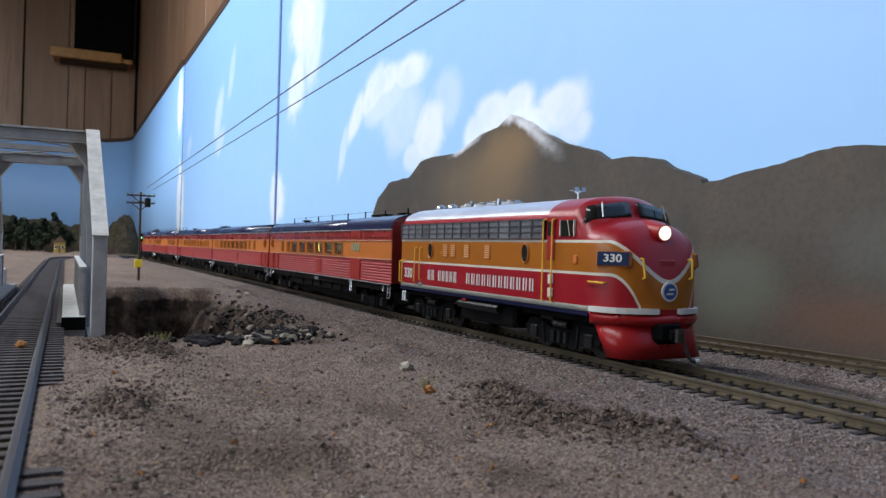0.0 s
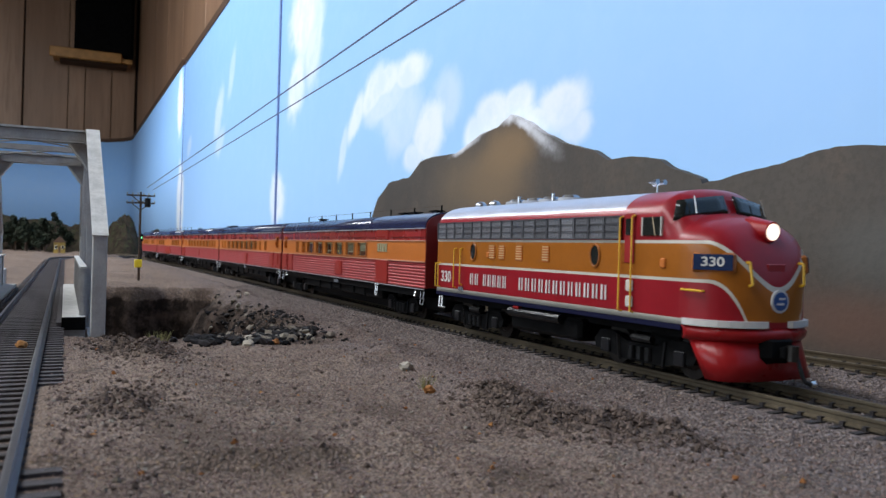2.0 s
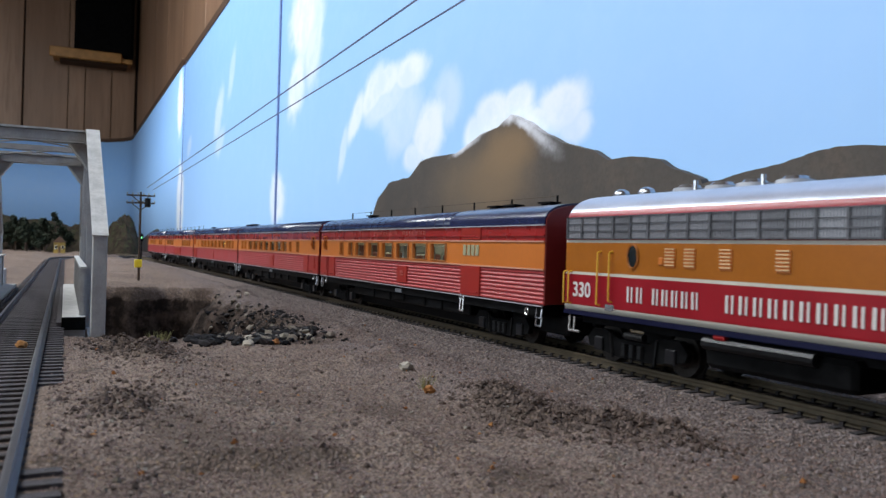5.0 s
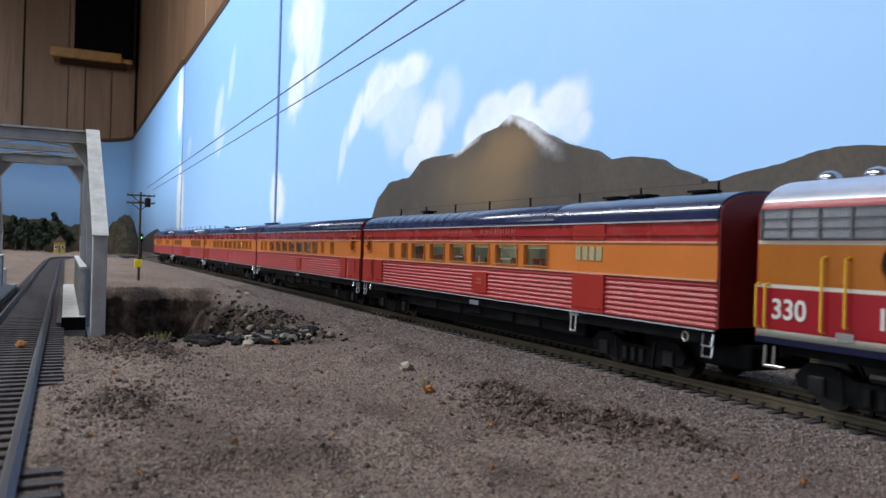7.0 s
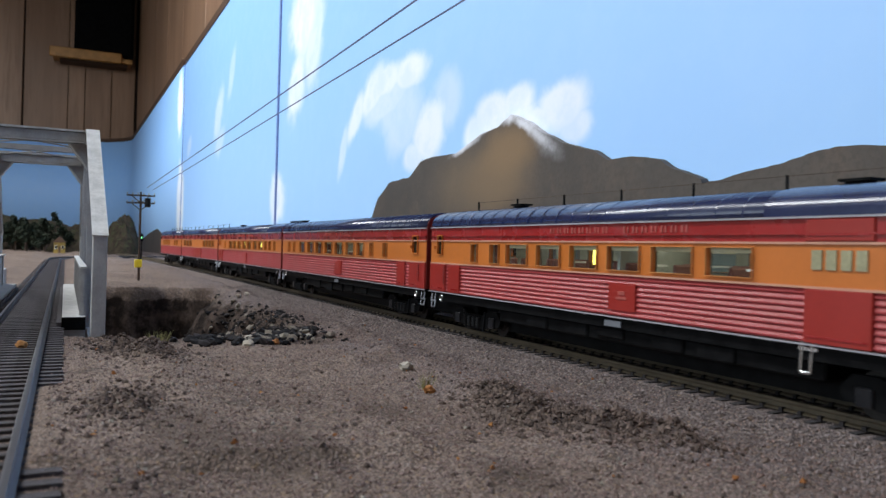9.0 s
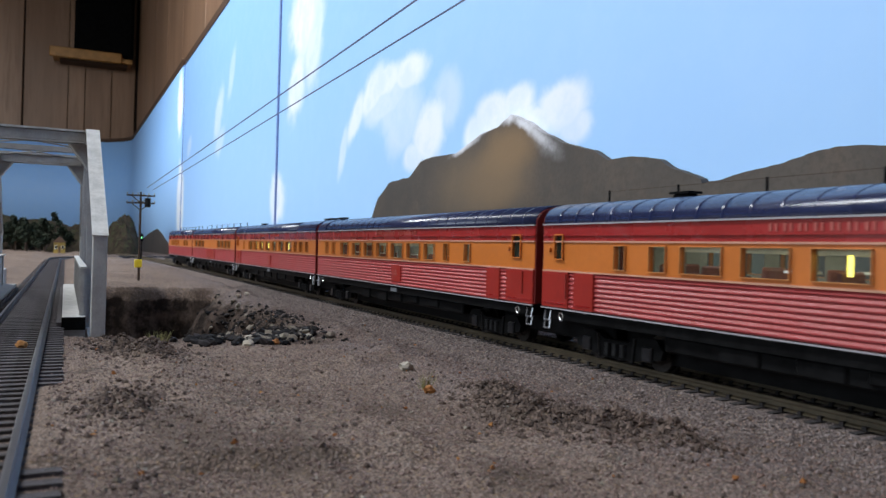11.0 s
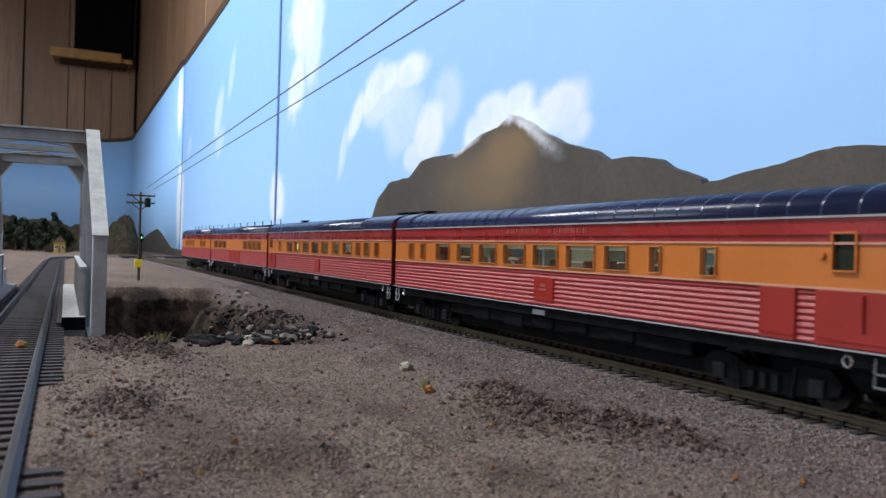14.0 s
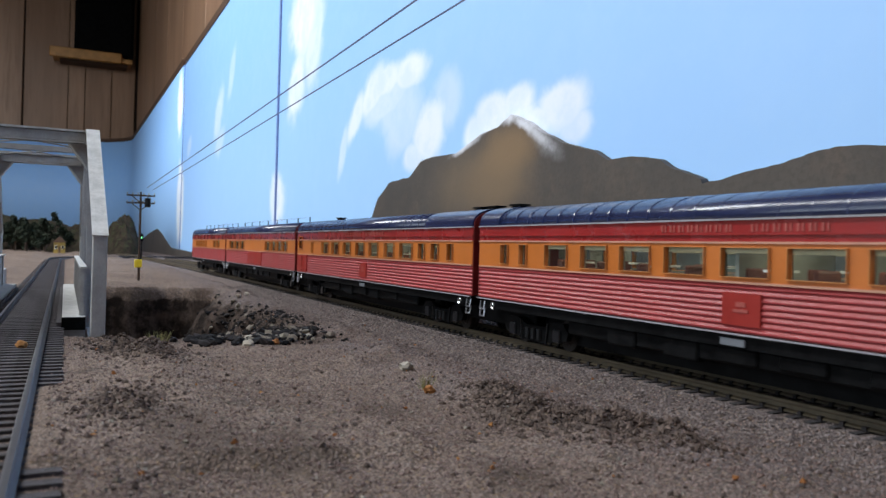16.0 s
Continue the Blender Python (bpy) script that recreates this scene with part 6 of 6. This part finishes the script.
    # below the floor
    part("skirt", box(-X + 0.0015, X - 0.0015, -0.0180, 0.0180, 0.0112, 0.0143), M_BLACK, C, "black underfloor skirt")
    part("equipment_case", box(-X + 0.056, X - 0.056, -0.0162, 0.0162, 0.0068, 0.0111, 0.0005), M_BLACK, C, "black equipment case")
    # black block added to fill the light gap that shade should darken
    part("underfloor_blocker", box(-X + 0.052, X - 0.052, -0.0100, 0.0100, 0.0026, 0.0071), M_BLACK, C, "added black block standing for the shade under the car")
    for k in range(5):
        x = -X + 0.075 + k * (length - 0.15) / 5 + rnd.uniform(0, 0.006)
        part("battery_box", box(x, x + 0.0125, -0.0170, 0.0170, 0.0060 + rnd.uniform(0, 0.002), 0.0111, 0.0005), M_BLACK, C)
    if hatches:
        part("door_step", bent([(xu(0.0605), -0.0178, 0.0150), (xu(0.0605), -0.0182, 0.0085), (xu(0.0580), -0.0182, 0.0085), (xu(0.0580), -0.0178, 0.0150)], 0.0004, 5), M_CHROME, C, "bright hanging door step")
        part("door_step_tread", box(xu(0.0607), xu(0.0560), -0.0187, -0.0178, 0.0132, 0.0140), M_CHROME, C, "bright step tread")
    part("pale_plate", box(xu(0.128), xu(0.1205), -0.0185, -0.0181, 0.0117, 0.0134), M_PLATE, C, "small pale plate")
    for u in (0.034, length - 0.034):
        bogie(C, xu(u), 0.0052, 0.0278, 0.0121)
    return C


M_PLATE = paint("dull_grey_plate", (0.14, 0.15, 0.17), 0.4, vary=0.1)
M_GUTTER = paint("pale_gutter_paint", (0.35, 0.33, 0.36), 0.35, vary=0.1)
M_BELT = paint("pale_belt_paint", (0.50, 0.25, 0.17), 0.45, vary=0.08)
M_DOORGLASS = paint("dark_green_door_glass", (0.012, 0.018, 0.013), 0.1, vary=0.2)
M_FRAME = paint("orange_window_frame", (0.52, 0.21, 0.06), 0.4, vary=0.1)
# the car red darkened to put the shade between cars into the end walls
M_ENDRED_SHADED = paint("shaded_red_end_paint", (0.13, 0.010, 0.009), 0.45, vary=0.1)
M_STEEL = paint("worn_step_steel", (0.36, 0.36, 0.39), 0.3, 0.8, vary=0.15)
M_BLIND = paint("cream_blind", (0.60, 0.50, 0.32), 0.8, vary=0.15)
M_SLOT = paint("pale_slot_glass", (0.34, 0.32, 0.20), 0.2, vary=0.2)

car_a = passenger_car("red and orange model baggage lounge coach with fluted sides", 0.2492,
                      [(0.0737, 0.0883), (0.0928, 0.1082), (0.1129, 0.1272), (0.1320, 0.1460), (0.1513, 0.1652), (0.1710, 0.1853), (0.1905, 0.1972), (0.2070, 0.2121)],
                      vestibules=[(0.2375, 0.2425)], plain=[(0.0437, 0.0596, 0.0149, 0.0263), (0.2345, 0.2491, 0.0149, 0.0263), (0.2215, 0.2315, 0.0149, 0.0263), (0.0437, 0.0596, 0.0362, 0.0410)],
                      hatches=[(0.0452, 0.0590, 0.0303, 0.0344, 4)], badge=(0.1144, 0.1261), letters=(0.094, 0.158), wire=True, vents=[(0.020, -0.004), (0.045, -0.004), (0.058, -0.004), (0.200, -0.004)], kink=(0.0, 0.071), lit=(3,))
car_b = passenger_car("red and orange model chair coach with a front vestibule door", 0.2505,
                      [(0.0459, 0.0513), (0.0655, 0.0701), (0.0792, 0.0896), (0.0943, 0.1090), (0.1138, 0.1283), (0.1336, 0.1481), (0.1535, 0.1665), (0.1723, 0.1852), (0.1924, 0.2051), (0.2163, 0.2212), (0.2288, 0.2340)],
                      vestibules=[(0.0084, 0.0143)], plain=[(0.0001, 0.0180, 0.0149, 0.0263), (0.0228, 0.0325, 0.0149, 0.0263)], badge=(0.1160, 0.1275), letters=(0.098, 0.150), vents=[(0.246, -0.004)], kink=(0.236, 0.2505), lit=())
car_c = passenger_car("red and orange model chair coach with lit windows", 0.2540,
                      [(0.0168, 0.0221), (0.0304, 0.0378), (0.0444, 0.0511), (0.0582, 0.0730), (0.0801, 0.0928), (0.1014, 0.1145), (0.1214, 0.1349), (0.1434, 0.1561), (0.1644, 0.1772), (0.1839, 0.1977), (0.2161, 0.2200)],
                      vestibules=[(0.2413, 0.2484)], plain=[(0.2300, 0.2520, 0.0149, 0.0263)], badge=(0.118, 0.128), letters=(0.094, 0.158), vents=[(0.008, -0.004), (0.020, -0.004), (0.205, -0.004)], kink=(0.0, 0.045), lit=(4, 7, 8, 9))
car_d = passenger_car("red and orange model dining coach with two window groups", 0.2520,
                      [(0.0201, 0.0332), (0.0366, 0.0504), (0.0539, 0.0684), (0.0722, 0.0875), (0.1680, 0.1852), (0.1903, 0.2085), (0.2138, 0.2331)],
                      plain=[(0.10, 0.15, 0.0149, 0.0263)], wire=True, ribs=False, lit=(0,))
car_e = passenger_car("red and orange model lounge coach with a rounded tail", 0.2060,
                      [(0.030, 0.044), (0.050, 0.064), (0.105, 0.114), (0.120, 0.129), (0.135, 0.144), (0.150, 0.159), (0.165, 0.174)], wire=True, ribs=False, tail=True)

# front end of each vehicle along the track when the clip starts, and its length
TRAIN = [(loco, -0.26, 0.052, -0.046), (car_a, -0.3532 - 0.2492 / 2, 0.0906, -0.0906), (car_b, -0.6078 - 0.2505 / 2, 0.0912, -0.0912), (car_c, -0.8640 - 0.2540 / 2, 0.093, -0.093),
         (car_d, -1.1250 - 0.2520 / 2, 0.092, -0.092), (car_e, -1.3830 - 0.2060 / 2, 0.069, -0.069)]
# seconds and metres run by the train
RUN = [(0.0, 0.0), (0.5, 0.0061), (1.0, 0.0145), (1.5, 0.0258), (2.0, 0.0395), (2.5, 0.0540), (3.0, 0.0692), (3.5, 0.0840), (4.0, 0.1000), (4.5, 0.1168), (5.0, 0.1342), (5.5, 0.1522), (6.0, 0.1706), (6.5, 0.1900), (7.0, 0.2103),
       (7.5, 0.2314), (8.0, 0.2525), (8.5, 0.2738), (9.0, 0.2950), (9.5, 0.3167), (10.0, 0.3387), (10.5, 0.3608), (11.0, 0.3830), (11.5, 0.4047), (12.0, 0.4261), (12.5, 0.4472), (13.0, 0.4684), (13.5, 0.4898), (14.0, 0.5107), (14.5, 0.5325), (15.0, 0.5540), (15.5, 0.5748), (16.0, 0.5945)]


def run_at(t):
    for (ta, sa), (tb, sb) in zip(RUN[:-1], RUN[1:]):
        if t <= tb + 1e-6:
            return sa + (sb - sa) * (t - ta) / (tb - ta)
    return RUN[-1][1]


def motions():
    for ob, x0, fa, ra in TRAIN:
        rows = []
        for t, s in RUN:
            x = x0 + s
            xf, xr = x + fa, x + ra
            yf, yr = main_y(xf), main_y(xr)
            h = math.atan2(yf - yr, xf - xr)
            y = yr + (yf - yr) * (0 - ra) / (fa - ra)
            rows.append((t, Matrix.Translation((x, y, 0)) @ Matrix.Rotation(h, 4, "Z")))
        walk(ob, rows)
    for ob, x, r in WHEELS:
        rows = []
        for k in range(0, 121):
            t = k * 4 / 30
            a = run_at(min(t, 16.0)) / r
            rows.append((min(t, 16.0), Matrix.Translation((x, 0, r)) @ Matrix.Rotation(a, 4, "Y")))
        walk(ob, rows)


motions()
